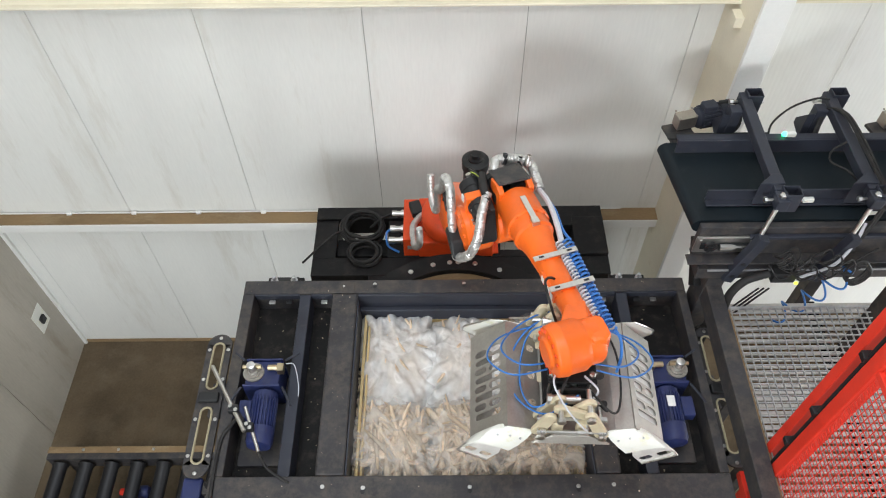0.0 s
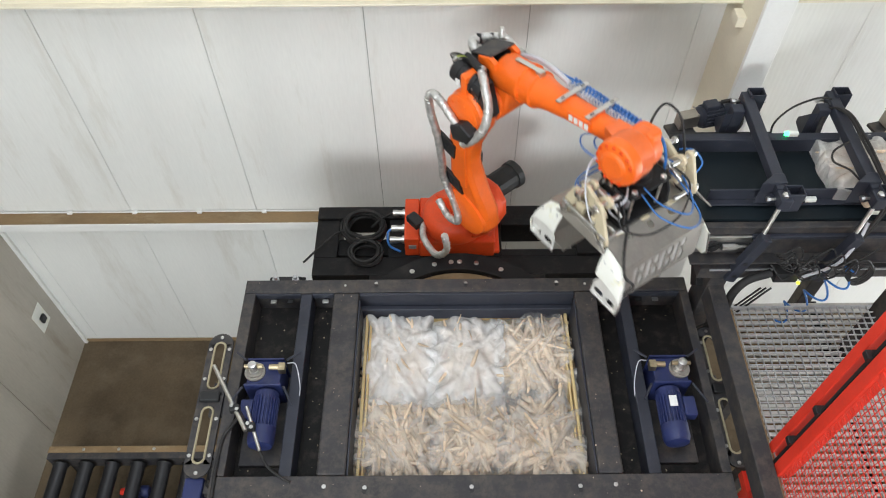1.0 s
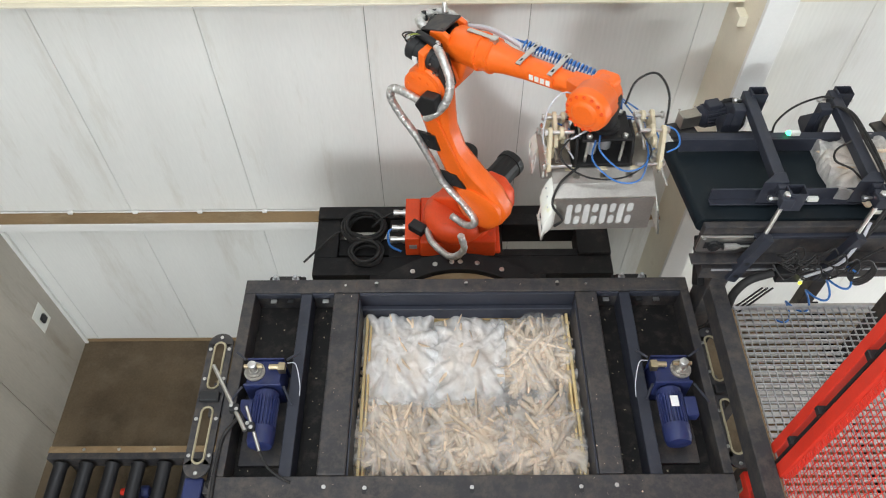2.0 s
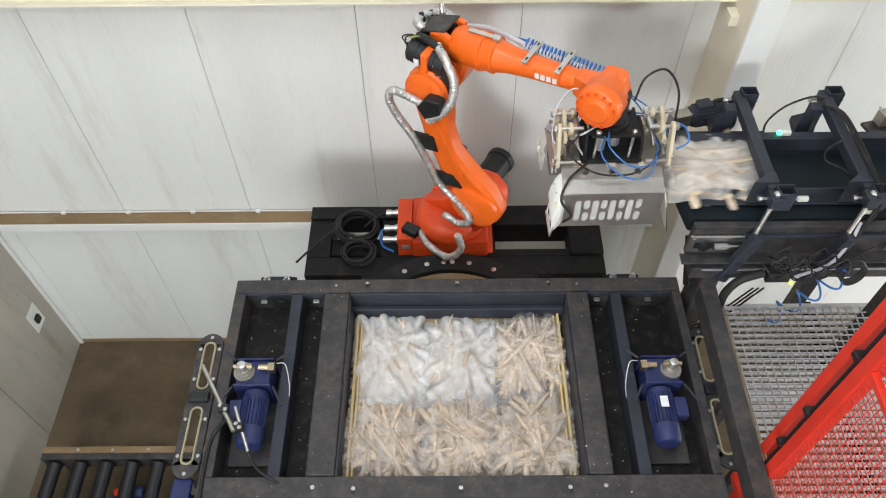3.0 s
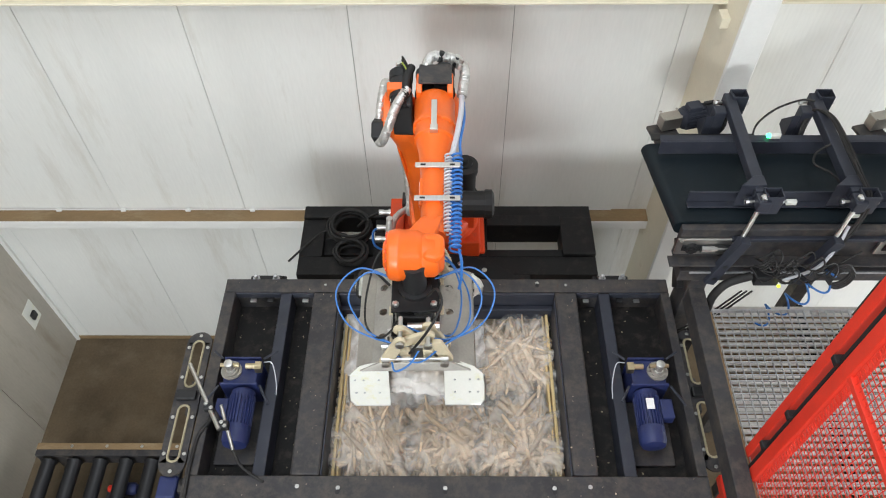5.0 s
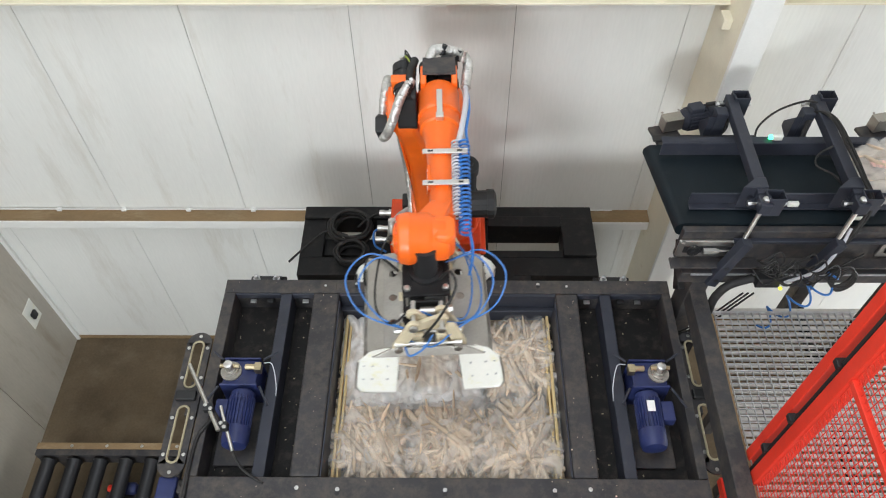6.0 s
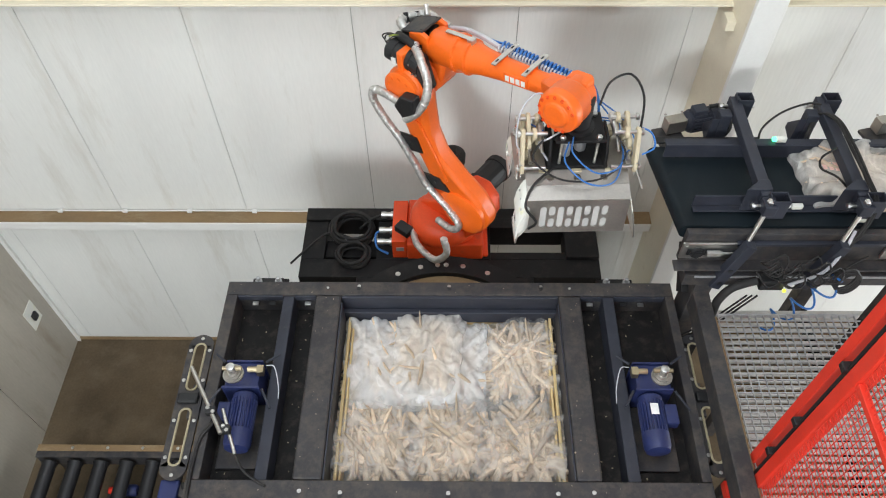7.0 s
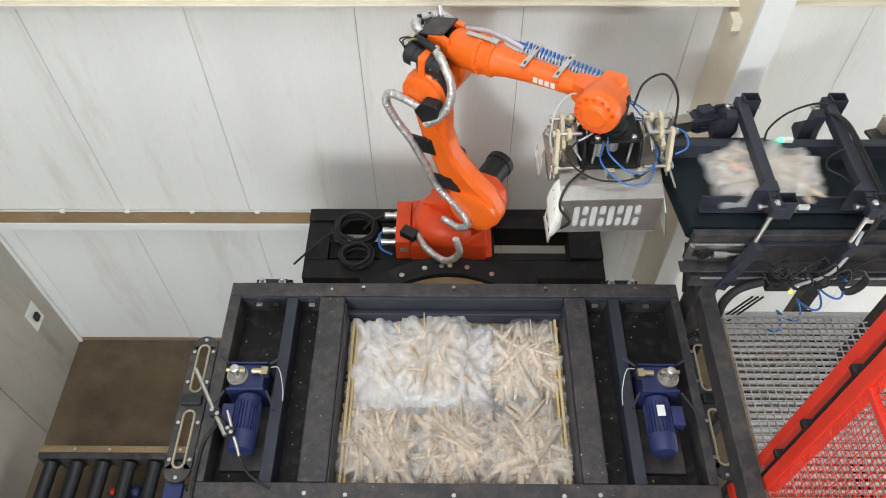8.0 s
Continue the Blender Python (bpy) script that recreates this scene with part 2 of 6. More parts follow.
def turned(bm, p, axis, profile, seg=24):
    """A turned body: (along, radius) steps from p along axis."""
    a = Vector(axis).normalized()
    ref = a.orthogonal().normalized()
    side = a.cross(ref)
    rings = []
    for along, r in profile:
        c = Vector(p) + a * along
        rings.append([bm.verts.new(c + max(r, 1e-4) * (math.cos(t) * ref + math.sin(t) * side)) for t in (2 * math.pi * k / seg for k in range(seg))])
    for u, v in zip(rings, rings[1:]):
        for k in range(seg):
            bm.faces.new((u[k], u[(k + 1) % seg], v[(k + 1) % seg], v[k]))
    bm.faces.new(rings[0][::-1])
    bm.faces.new(rings[-1])


def slab(bm, outline, to3d, depth):
    """A plate from a flat outline: to3d maps (u, v, w) into space, w runs through the depth."""
    n = len(outline)
    a = [bm.verts.new(to3d(u, v, 0)) for u, v in outline]
    b = [bm.verts.new(to3d(u, v, depth)) for u, v in outline]
    bm.faces.new(a[::-1])
    bm.faces.new(b)
    for i in range(n):
        bm.faces.new((a[i], a[(i + 1) % n], b[(i + 1) % n], b[i]))


def arc(cx, cy, r, a0, a1, n):
    return [(cx + r * math.cos(radians(a0 + (a1 - a0) * i / n)), cy + r * math.sin(radians(a0 + (a1 - a0) * i / n))) for i in range(n + 1)]


def curve(points, n=8):
    """A smooth line through the points."""
    p = [Vector(q) for q in points]
    p = [2 * p[0] - p[1]] + p + [2 * p[-1] - p[-2]]
    out = []
    for i in range(1, len(p) - 2):
        a, b, c, d = p[i - 1:i + 3]
        for k in range(n):
            t = k / n
            out.append(0.5 * (2 * b + (c - a) * t + (2 * a - 5 * b + 4 * c - d) * t * t + (3 * b - a - 3 * c + d) * t ** 3))
    out.append(p[-2])
    return out


def coil(a, b, r, turns, n=14):
    """A helix from a to b."""
    a, b = Vector(a), Vector(b)
    d = (b - a).normalized()
    u = d.orthogonal().normalized()
    v = d.cross(u)
    total = turns * n
    return [a.lerp(b, i / total) + r * (math.cos(2 * math.pi * i / n) * u + math.sin(2 * math.pi * i / n) * v) for i in range(total + 1)]


def part(name, bm, material, parent=None, label="", bevel=0.0, smooth=False, m=None):
    """Links a bmesh as one mesh object, under a thing or a part where given."""
    bmesh.ops.recalc_face_normals(bm, faces=bm.faces)
    if smooth:
        for f in bm.faces:
            f.smooth = True
        for e in bm.edges:
            if len(e.link_faces) == 2 and e.calc_face_angle(0) > 0.7:
                e.smooth = False
    me = bpy.data.meshes.new(name)
    bm.to_mesh(me)
    bm.free()
    me.materials.append(material)
    ob = new(name, me)
    ob.parent = parent
    if m:
        ob.matrix_basis = m
    if label:
        ob["label"] = label
    if bevel:
        mod = ob.modifiers.new("edge", "BEVEL")
        mod.width, mod.segments, mod.limit_method, mod.angle_limit = bevel, 2, "ANGLE", radians(40)
        mod.harden_normals = False
    return ob


def thing(name, label, category, m=None, group=""):
    ob = new(name)
    ob.empty_display_size = 0.1
    if m:
        ob.matrix_basis = m
    return tagged(ob, label, category, group)


def bar(name, material, parent, x0, x1, y0, y1, z0, z1, label="", bevel=0.004):
    bm = bmesh.new()
    box(bm, x0, x1, y0, y1, z0, z1)
    return part(name, bm, material, parent, label, bevel)


def rod(name, material, parent, pts, r, label="", seg=10):
    bm = bmesh.new()
    if material is M_FOIL:  # crumpled wrap
        rng = random.Random(len(pts))
        fine = curve(pts, 3)
        tube(bm, fine, [r * rng.uniform(0.95, 1.05) for _ in fine], 14)
        for v in bm.verts:
            v.co += Vector((rng.gauss(0, 1), rng.gauss(0, 1), rng.gauss(0, 1))) * r * 0.045
    else:
        tube(bm, pts, r, seg)
    return part(name, bm, material, parent, label, smooth=True)


def bolts(name, parent, spots, r=0.0075, h=0.008, material=None):
    """Hexagon bolt heads, each its own part on shared mesh data."""
    bm = bmesh.new()
    turned(bm, (0, 0, 0), (0, 0, 1), ((0, r * 1.5), (h * 0.25, r * 1.5), (h * 0.25, r), (h, r), (h, r * 0.6), (h * 1.1, 0.001)), 8)
    first = part(name, bm, material or M_CHROME, parent, "bright bolt head")
    first.location = spots[0]
    for s in spots[1:]:
        o = first.copy()
        scene.collection.objects.link(o)
        o.location = s


# ---- the hall ----
def hall():
    bm = bmesh.new()
    box(bm, LEFT_X - 0.3, RIGHT_X + 0.3, FRONT_Y - 0.3, WALL_Y + 0.3, -0.2, 0.0)
    tagged(part("floor", bm, M_FLOOR), "stained brown concrete floor", "floor", kind="structure")
    # back wall: a dark core with proud sheet panels on it
    bm = bmesh.new()
    box(bm, LEFT_X - 0.2, RIGHT_X + 0.2, WALL_Y + 0.012, WALL_Y + 0.16, 0.0, ROOF_Z)
    wall_back = tagged(part("wall_back", bm, M_GAP), "white insulated sheet wall with upright joints", "wall", kind="structure")
    bm = bmesh.new()
    box(bm, LEFT_X - 0.16, LEFT_X - 0.012, FRONT_Y, WALL_Y + 0.012, 0.0, ROOF_Z)
    wall_left = tagged(part("wall_left", bm, M_GAP), "insulated sheet wall, coloured darker for its dimmer light", "wall", kind="structure")
    bm = bmesh.new()
    box(bm, RIGHT_X, RIGHT_X + 0.16, FRONT_Y, DOOR[0], 0.0, ROOF_Z)
    box(bm, RIGHT_X, RIGHT_X + 0.16, DOOR[1], WALL_Y + 0.012, 0.0, ROOF_Z)
    box(bm, RIGHT_X, RIGHT_X + 0.16, DOOR[0], DOOR[1], 0.0, DOOR[2])
    box(bm, RIGHT_X, RIGHT_X + 0.16, DOOR[0], DOOR[1], DOOR[3], ROOF_Z)
    tagged(part("wall_right", bm, M_PANEL), "plain white sheet wall with an open loading door", "wall", kind="structure")
    for name, a in (("wall_front", (LEFT_X - 0.2, RIGHT_X + 0.2, FRONT_Y - 0.16, FRONT_Y)),):
        bm = bmesh.new()
        box(bm, *a, 0.0, ROOF_Z)
        tagged(part(name, bm, M_PANEL), "plain white sheet wall", "wall", kind="structure")
    # ceiling with openings for the roof lights
    bm = bmesh.new()
    xs, ys = {LEFT_X - 0.2, RIGHT_X + 0.2}, {FRONT_Y - 0.2, WALL_Y + 0.2}
    holes = [(x - sx / 2, x + sx / 2, y - sy / 2, y + sy / 2) for x, y, sx, sy, w in ROOF_LIGHTS]
    for h in holes:
        xs |= set(h[:2])
        ys |= set(h[2:])
    xs, ys = sorted(xs), sorted(ys)
    for x0, x1 in zip(xs, xs[1:]):
        for y0, y1 in zip(ys, ys[1:]):
            if not any(h[0] <= (x0 + x1) / 2 <= h[1] and h[2] <= (y0 + y1) / 2 <= h[3] for h in holes):
                box(bm, x0, x1, y0, y1, ROOF_Z, ROOF_Z + 0.12)
    tagged(part("ceiling", bm, M_ROOF), "pale sheet ceiling with roof lights", "ceiling", kind="structure")
    return wall_back, wall_left


wall_back, wall_left = hall()
SEAMS = [-3.90, -3.745, -2.667, -1.598, -0.515, 0.555, 1.650, 2.745, 3.83, 4.87, 5.95, 7.03, 8.0]


def beams():
    # ledge beam along the back wall
    ob = thing("wall_ledge", "cream wall rail with a dusty brown top", "wall rail", pose(0, 0, 0))
    ob["kind"] = "structure"
    bar("rail", M_CREAM_WHITE, ob, LEFT_X, 1.80, 3.937, WALL_Y, 2.06, 2.152, bevel=0.006)
    bar("rail", M_CREAM_WHITE, ob, 1.95, RIGHT_X, 3.937, WALL_Y, 2.06, 2.152, bevel=0.006)
    bar("top_strip", M_LEDGE, ob, LEFT_X, 1.80, 3.945, WALL_Y - 0.002, 2.154, 2.160, "dusty brown top", 0)
    bar("top_strip", M_LEDGE, ob, 1.95, RIGHT_X, 3.945, WALL_Y - 0.002, 2.154, 2.160, "dusty brown top", 0)
    rng = random.Random(4)
    rod("wall_cable", M_CREAM_WHITE, ob, curve([(LEFT_X + 0.3 * i, WALL_Y - 0.018, 2.172 + 0.004 * rng.random()) for i in range(19)], 3), 0.006, "thin pale cable on clips")
    for i in range(8):
        bar("clip", M_CREAM_WHITE, ob, -3.2 + 0.55 * i, -3.16 + 0.55 * i, WALL_Y - 0.035, WALL_Y - 0.004, 2.162, 2.184, bevel=0.003)
    # upper beam
    bm = bmesh.new()
    box(bm, LEFT_X, RIGHT_X, 3.90, WALL_Y, 4.305, 4.55)
    box(bm, LEFT_X, RIGHT_X, 3.86, 3.90, 4.305, 4.32)
    tagged(part("beam_upper", bm, M_CREAM, bevel=0.004), "cream painted steel beam along the wall", "beam", kind="structure")
    # column
    col = thing("column", "cream and white painted steel column against the wall", "column")
    col["kind"] = "structure"
    bar("web", M_CREAM, col, 1.805, 1.945, 3.585, WALL_Y, 0.0, ROOF_Z, "cream side of the column", 0.004)
    bar("flange", M_CREAM_WHITE, col, 1.795, 1.965, 3.55, 3.584, 0.0, ROOF_Z, "white front of the column", 0.004)
    bar("bracket", M_CREAM, col, 1.75, 1.804, 3.74, 3.84, 4.22, 4.29, "", 0.004)
    bar("base_plate", M_CREAM, col, 1.74, 2.02, 3.50, WALL_Y, 0.0, 0.03)
    # angle trim in the corner and small floor cove
    bar("trim_corner", M_CREAM_WHITE, None, LEFT_X, LEFT_X + 0.035, WALL_Y - 0.035, WALL_Y - 0.002, 0.0, ROOF_Z)
    tagged(bpy.data.objects["trim_corner"], "pale corner trim strip", "trim", kind="structure")
    bm = bmesh.new()
    box(bm, LEFT_X, 1.80, WALL_Y - 0.014, WALL_Y - 0.002, 0.0, 0.05)
    tagged(part("baseboard", bm, M_LEDGE, bevel=0.003), "dirty skirting strip at the floor", "skirting", kind="structure")


beams()


def wall_socket():
    ob = thing("wall_socket", "pale square plate with a dark socket on the wall", "socket", pose(LEFT_X, 3.80, 0.90))
    bar("plate", M_WHITEPL, ob, 0.0, 0.006, -0.09, 0.09, -0.13, 0.15, "", 0.002)
    bar("socket_box", M_BLACK, ob, 0.006, 0.035, -0.035, 0.035, -0.04, 0.04, "dark socket", 0.006)


wall_socket()


# ---- box filling station ----
def filling_frame():
    z1, z0 = FRAME_Z, FRAME_Z - 0.20
    ob = thing("filling_frame", "dark grey steel frame around the box opening", "machine frame")
    bar("back_beam", M_STEEL, ob, -1.197, 1.435, 2.455, 2.547, z0, z1, bevel=0.005)
    bar("front_beam", M_STEEL, ob, -1.197, 1.435, 1.12, 1.345, z0, z1, bevel=0.005)
    bar("side_beam", M_STEEL, ob, -1.197, -1.130, 1.347, 2.453, z0, z1, bevel=0.005)
    bar("side_beam", M_STEEL, ob, 1.385, 1.435, 1.347, 2.453, z0, z1, bevel=0.005)
    bar("opening_beam", M_STEEL, ob, -0.665, -0.515, 1.347, 2.453, z0, z1, bevel=0.012)
    bar("opening_beam", M_STEEL, ob, 0.762, 0.890, 1.347, 2.453, z0, z1, bevel=0.012)
    bar("divider", M_EDGE, ob, -0.860, -0.795, 1.347, 2.453, z0 + 0.036, z1 - 0.012, bevel=0.005)
    bar("divider", M_EDGE, ob, 1.020, 1.085, 1.347, 2.453, z0 + 0.036, z1 - 0.012, bevel=0.005)
    for x0, x1 in ((-1.130, -0.860), (-0.795, -0.665), (0.890, 1.020), (1.085, 1.385)):
        bar("tray", M_TRAY, ob, x0 - 0.02, x1 + 0.02, 1.347, 2.453, z0 + 0.02, z0 + 0.035, "dirty black sheet tray", 0)
        bar("edge_strip", M_EDGE, ob, x0 + 0.002, x1 - 0.002, 2.442, 2.4535, z1 - 0.045, z1 - 0.006, "blue-grey edge strip", 0.002)
    bar("inner_skirt", M_EDGE, ob, -0.513, 0.760, 2.435, 2.453, z0 - 0.02, z1 - 0.004, "blue-grey inner plate", 0.003)
    bar("inner_lip", M_EDGE, ob, -0.513, 0.760, 2.400, 2.434, z0 - 0.02, z1 - 0.115, "", 0.006)
    for x in (-0.513, 0.752):
        bar("inner_side", M_EDGE, ob, x, x + 0.008, 1.349, 2.40, z0 - 0.02, z1 - 0.004, "", 0.002)
    for x, y in ((-1.19, 1.13), (-1.19, 2.44), (1.33, 1.13), (1.33, 2.44)):
        bar("leg", M_STEEL, ob, x, x + 0.10, y, y + 0.10, 0.0, z0, bevel=0.004)
    bolts("bolt", ob, [(x, 2.516, z1) for x in (-0.416, 0.119, 0.662)] + [(x, 1.283, z1) for x in (-0.416, 0.119, 0.662)] + [(-0.60, 2.50, z1), (0.83, 2.50, z1), (0.84, 1.29, z1), (-0.62, 1.29, z1)])
    # slot holes beside the bolts, plugged dark
    for x in (-0.416, 0.119, 0.662):
        for y in (2.500, 1.262):
            bm = bmesh.new()
            turned(bm, (x, y, z1 + 0.0005), (0, 0, 1), ((0, 0.012), (0.002, 0.012), (0.002, 0.008)), 12)
            part("plug", bm, M_BLACK, ob, "black plug")
    # little clips at the tray edges
    for x in (-1.03, -0.93, -0.72, 0.95, 1.15, 1.25):
        bar("clip", M_CHROME if x in (-1.03, -0.72, 0.95, 1.25) else M_BLACK, ob, x - 0.018, x + 0.018, 2.415, 2.440, z1 - 0.06, z1 - 0.05, "small latch", 0.002)
    # angle joints
    for x0 in (-0.515, 0.762):
        bar("weld_plate", M_STEEL, ob, x0 - 0.10 if x0 < 0 else x0 + 0.02, x0 - 0.02 if x0 < 0 else x0 + 0.10, 2.45, 2.53, z1, z1 + 0.004, "", 0.002)


filling_frame()


def rounded_slot(cx, y0, y1, r, n=8):
    return arc(cx, y1 - r, r, 0, 180, n) + arc(cx, y0 + r, r, 180, 360, n)


def slotted_plate(x0, x1, y0, y1, z, lean):
    ob = thing("slotted_plate", "dark steel plate with two cream-lined slots", "guide plate", pose(0, 0, 0), "slotted guide plates")
    cx, hw, sw = (x0 + x1) / 2, (x1 - x0) / 2, 0.030
    bm = bmesh.new()
    mid = (y0 + y1) / 2 + 0.02
    slots = [(y0 + 0.075, mid - 0.055), (mid + 0.055, y1 - 0.06)]
    # plate as strips around the slots
    box(bm, x0, cx - sw, y0 + hw, y1 - hw, z - 0.014, z)
    box(bm, cx + sw, x1, y0 + hw, y1 - hw, z - 0.014, z)
    box(bm, cx - sw, cx + sw, slots[0][1], slots[1][0], z - 0.014, z)
    for yc, a0, ye in ((y1 - hw, 0, slots[1][1]), (y0 + hw, 180, slots[0][0])):
        o = arc(cx, yc, hw, a0, a0 + 180, 14)
        i = arc(cx, ye - sw if a0 == 0 else ye + sw, sw, a0, a0 + 180, 14)
        lo = [[bm.verts.new((u, v, zz)) for u, v in ring] for zz in (z - 0.014, z) for ring in (o, i)]
        for k in range(14):
            bm.faces.new((lo[2][k], lo[2][k + 1], lo[3][k + 1], lo[3][k]))
            bm.faces.new((lo[0][k + 1], lo[0][k], lo[1][k], lo[1][k + 1]))
            bm.faces.new((lo[0][k], lo[0][k + 1], lo[2][k + 1], lo[2][k]))
            bm.faces.new((lo[1][k + 1], lo[1][k], lo[3][k], lo[3][k + 1]))
    part("plate", bm, M_STEEL, ob)
    for a, b in slots:
        pts = [(u, v, z + 0.003) for u, v in rounded_slot(cx, a, b, sw)]
        rod("slot_liner", M_TRIM, ob, pts + [pts[0]], 0.0065, "cream slot liner", 6)
    bar("bearing", M_BLACK, ob, cx - hw * 0.8, cx + hw * 0.8, mid - 0.03, mid + 0.03, z + 0.001, z + 0.03, "black bearing block", 0.01)
    bolts("bolt", ob, [(x, y0 + (y1 - y0) * f, z) for x in (x0 + 0.017, x1 - 0.017) for f in (0.14, 0.38, 0.66, 0.88)] + [(cx, y0 + 0.025, z), (cx, y1 - 0.025, z)], 0.007, 0.006)
    bar("arm", M_STEEL, ob, min(cx, lean), max(cx, lean), mid - 0.10, mid + 0.10, z - 0.05, z - 0.016, "", 0.004)


slotted_plate(-1.365, -1.225, 1.36, 2.21, 3.26, -1.19)
slotted_plate(1.452, 1.575, 1.40, 2.24, 3.24, 1.43)


def gear_motor(x, flip):
    hx, mx = -0.05 * flip, 0.02 * flip
    ob = thing("gear_motor", "dusty blue electric motor with gearbox", "motor", pose(x, 0, 3.29), "blue gear motors")
    bm = bmesh.new()
    teeth = []
    for i in range(48):
        a = 7.5 * i
        r = (0.059, 0.069)[i % 2]
        teeth += arc(mx, 0.045, r, a, a + 5.5, 1)
    slab(bm, teeth, lambda u, v, w: (u, 1.59 + w, v), 0.17)
    turned(bm, (mx, 1.80, 0.045), (0, -1, 0), ((0, 0.05), (0.012, 0.064), (0.06, 0.064)), 28)
    part("motor_body", bm, M_BLUE, ob, "finned blue motor body", smooth=False)
    bm = bmesh.new()
    turned(bm, (mx, 1.59, 0.045), (0, -1, 0), ((0, 0.070), (0.07, 0.070), (0.095, 0.061), (0.10, 0.04), (0.104, 0.001)), 28)
    part("fan_cover", bm, M_BLUE, ob, "lighter blue fan cover", smooth=True)
    bm = bmesh.new()
    box(bm, -0.09, 0.09, 1.82, 1.96, -0.10, 0.10)
    box(bm, -0.10, 0.10, 1.805, 1.82, -0.10, 0.115)
    box(bm, -0.10, 0.10, 1.96, 1.972, -0.10, 0.115)
    part("gearbox", bm, M_BLUE, ob, "blue gearbox housing", 0.006)
    bm = bmesh.new()
    turned(bm, (hx, 1.89, 0.10), (0, 0, 1), ((0, 0.056), (0.010, 0.056), (0.010, 0.040), (0.02, 0.040), (0.02, 0.021), (0.07, 0.021), (0.075, 0.015)), 24)
    for i in range(12):
        a = 2 * math.pi * i / 12
        turned(bm, (hx + 0.047 * math.cos(a), 1.89 + 0.047 * math.sin(a), 0.110), (0, 0, 1), ((0, 0.006), (0.006, 0.008)), 6)
    part("hub", bm, M_JAW, ob, "grey bolted hub", smooth=True)
    bm = bmesh.new()
    turned(bm, (hx, 1.89, 0.122), (0, 0, 1), ((0, 0.026), (0.014, 0.026), (0.014, 0.019), (0.056, 0.019), (0.056, 0.023), (0.068, 0.023), (0.072, 0.012)), 20)
    part("shaft_end", bm, M_CHROME, ob, "bright shaft end", smooth=True)
    bm = bmesh.new()
    tube(bm, [(hx - 0.05 * flip, 1.90, 0.15), (hx + 0.05 * flip, 1.90, 0.15)], 0.012)
    tube(bm, [(0.03 * flip, 1.905, 0.13), (0.11 * flip, 1.905, 0.13)], 0.016)
    box(bm, min(0.08 * flip, 0.115 * flip), max(0.08 * flip, 0.115 * flip), 1.88, 1.925, 0.10, 0.145)
    part("fitting", bm, M_BRASS, ob, "brass fitting", smooth=False)
    bm = bmesh.new()
    box(bm, 0.04, 0.105, 1.63, 1.74, 0.02, 0.09, None)
    part("terminal_box", bm, M_BLUE, ob, "", 0.008, m=pose(0, 0, 0) if flip < 0 else Matrix.Diagonal((-1, 1, 1, 1)))
    if flip < 0:
        bar("name_plate", M_MARK, ob, -0.04, 0.0, 1.67, 1.73, 0.112, 0.116, "small pale plate", 0)
    for sx, sy, dx, dy in ((-1, 1, -0.06, 0.05), (1, 1, 0.07, 0.05), (-1, -1, -0.05, -0.09), (1, -1, 0.06, -0.11)):
        y0 = 1.97 if sy > 0 else 1.81
        bm = bmesh.new()
        tube(bm, [(sx * 0.11, y0, 0.09), (sx * 0.11 + dx, y0 + dy, 0.09)], 0.007, 6)
        part("brace", bm, M_EDGE, ob, "thin brace")
    rod("cable", M_HOSE_GREY, ob, curve([(0.12 * flip, 1.94, 0.11), (0.17 * flip, 1.92, 0.13), (0.19 * flip, 1.84, 0.06), (0.185 * flip, 1.78, 0.0)]), 0.0028, "thin pale cable")
    bar("mount", M_STEEL, ob, -0.12, 0.12, 1.45, 1.98, -0.135, -0.105, "", 0.004)


gear_motor(-0.985, 1)
gear_motor(1.205, -1)


def sensor_rod():
    ob = thing("sensor_rod", "slanted bright rod with clamps and a black cable", "sensor arm")
    rod("rod", M_BRUSHED, ob, [(-1.235, 1.885, 3.48), (-1.00, 1.50, 3.52)], 0.0105, "bright slanted rod")
    rod("lower_rod", M_BRUSHED, ob, [(-1.02, 1.64, 3.50), (-0.93, 1.42, 3.46)], 0.009)
    rod("foot", M_STEEL, ob, [(-1.06, 1.62, 3.26), (-1.06, 1.62, 3.52)], 0.012)
    for c in ((-1.075, 1.625, 3.505), (-0.985, 1.53, 3.50)):
        bar("clamp", M_BLACK, ob, c[0] - 0.025, c[0] + 0.025, c[1] - 0.02, c[1] + 0.02, c[2] - 0.022, c[2] + 0.022, "black clamp", 0.006)
    bolts("bolt", ob, [(-1.09, 1.635, 3.527), (-1.06, 1.615, 3.527), (-0.975, 1.52, 3.522), (-0.995, 1.54, 3.522)], 0.007, 0.007)
    rod("cable", M_RUBBER, ob, curve([(-0.93, 1.42, 3.46), (-0.90, 1.37, 3.38), (-0.83, 1.33, 3.325), (-0.79, 1.31, 3.322)]), 0.007, "black cable")
    rod("cable", M_RUBBER, ob, curve([(-1.06, 1.62, 3.44), (-1.12, 1.60, 3.36), (-1.165, 1.55, 3.325), (-1.175, 1.40, 3.325), (-1.17, 1.20, 3.325)]), 0.010, "black cable")


sensor_rod()


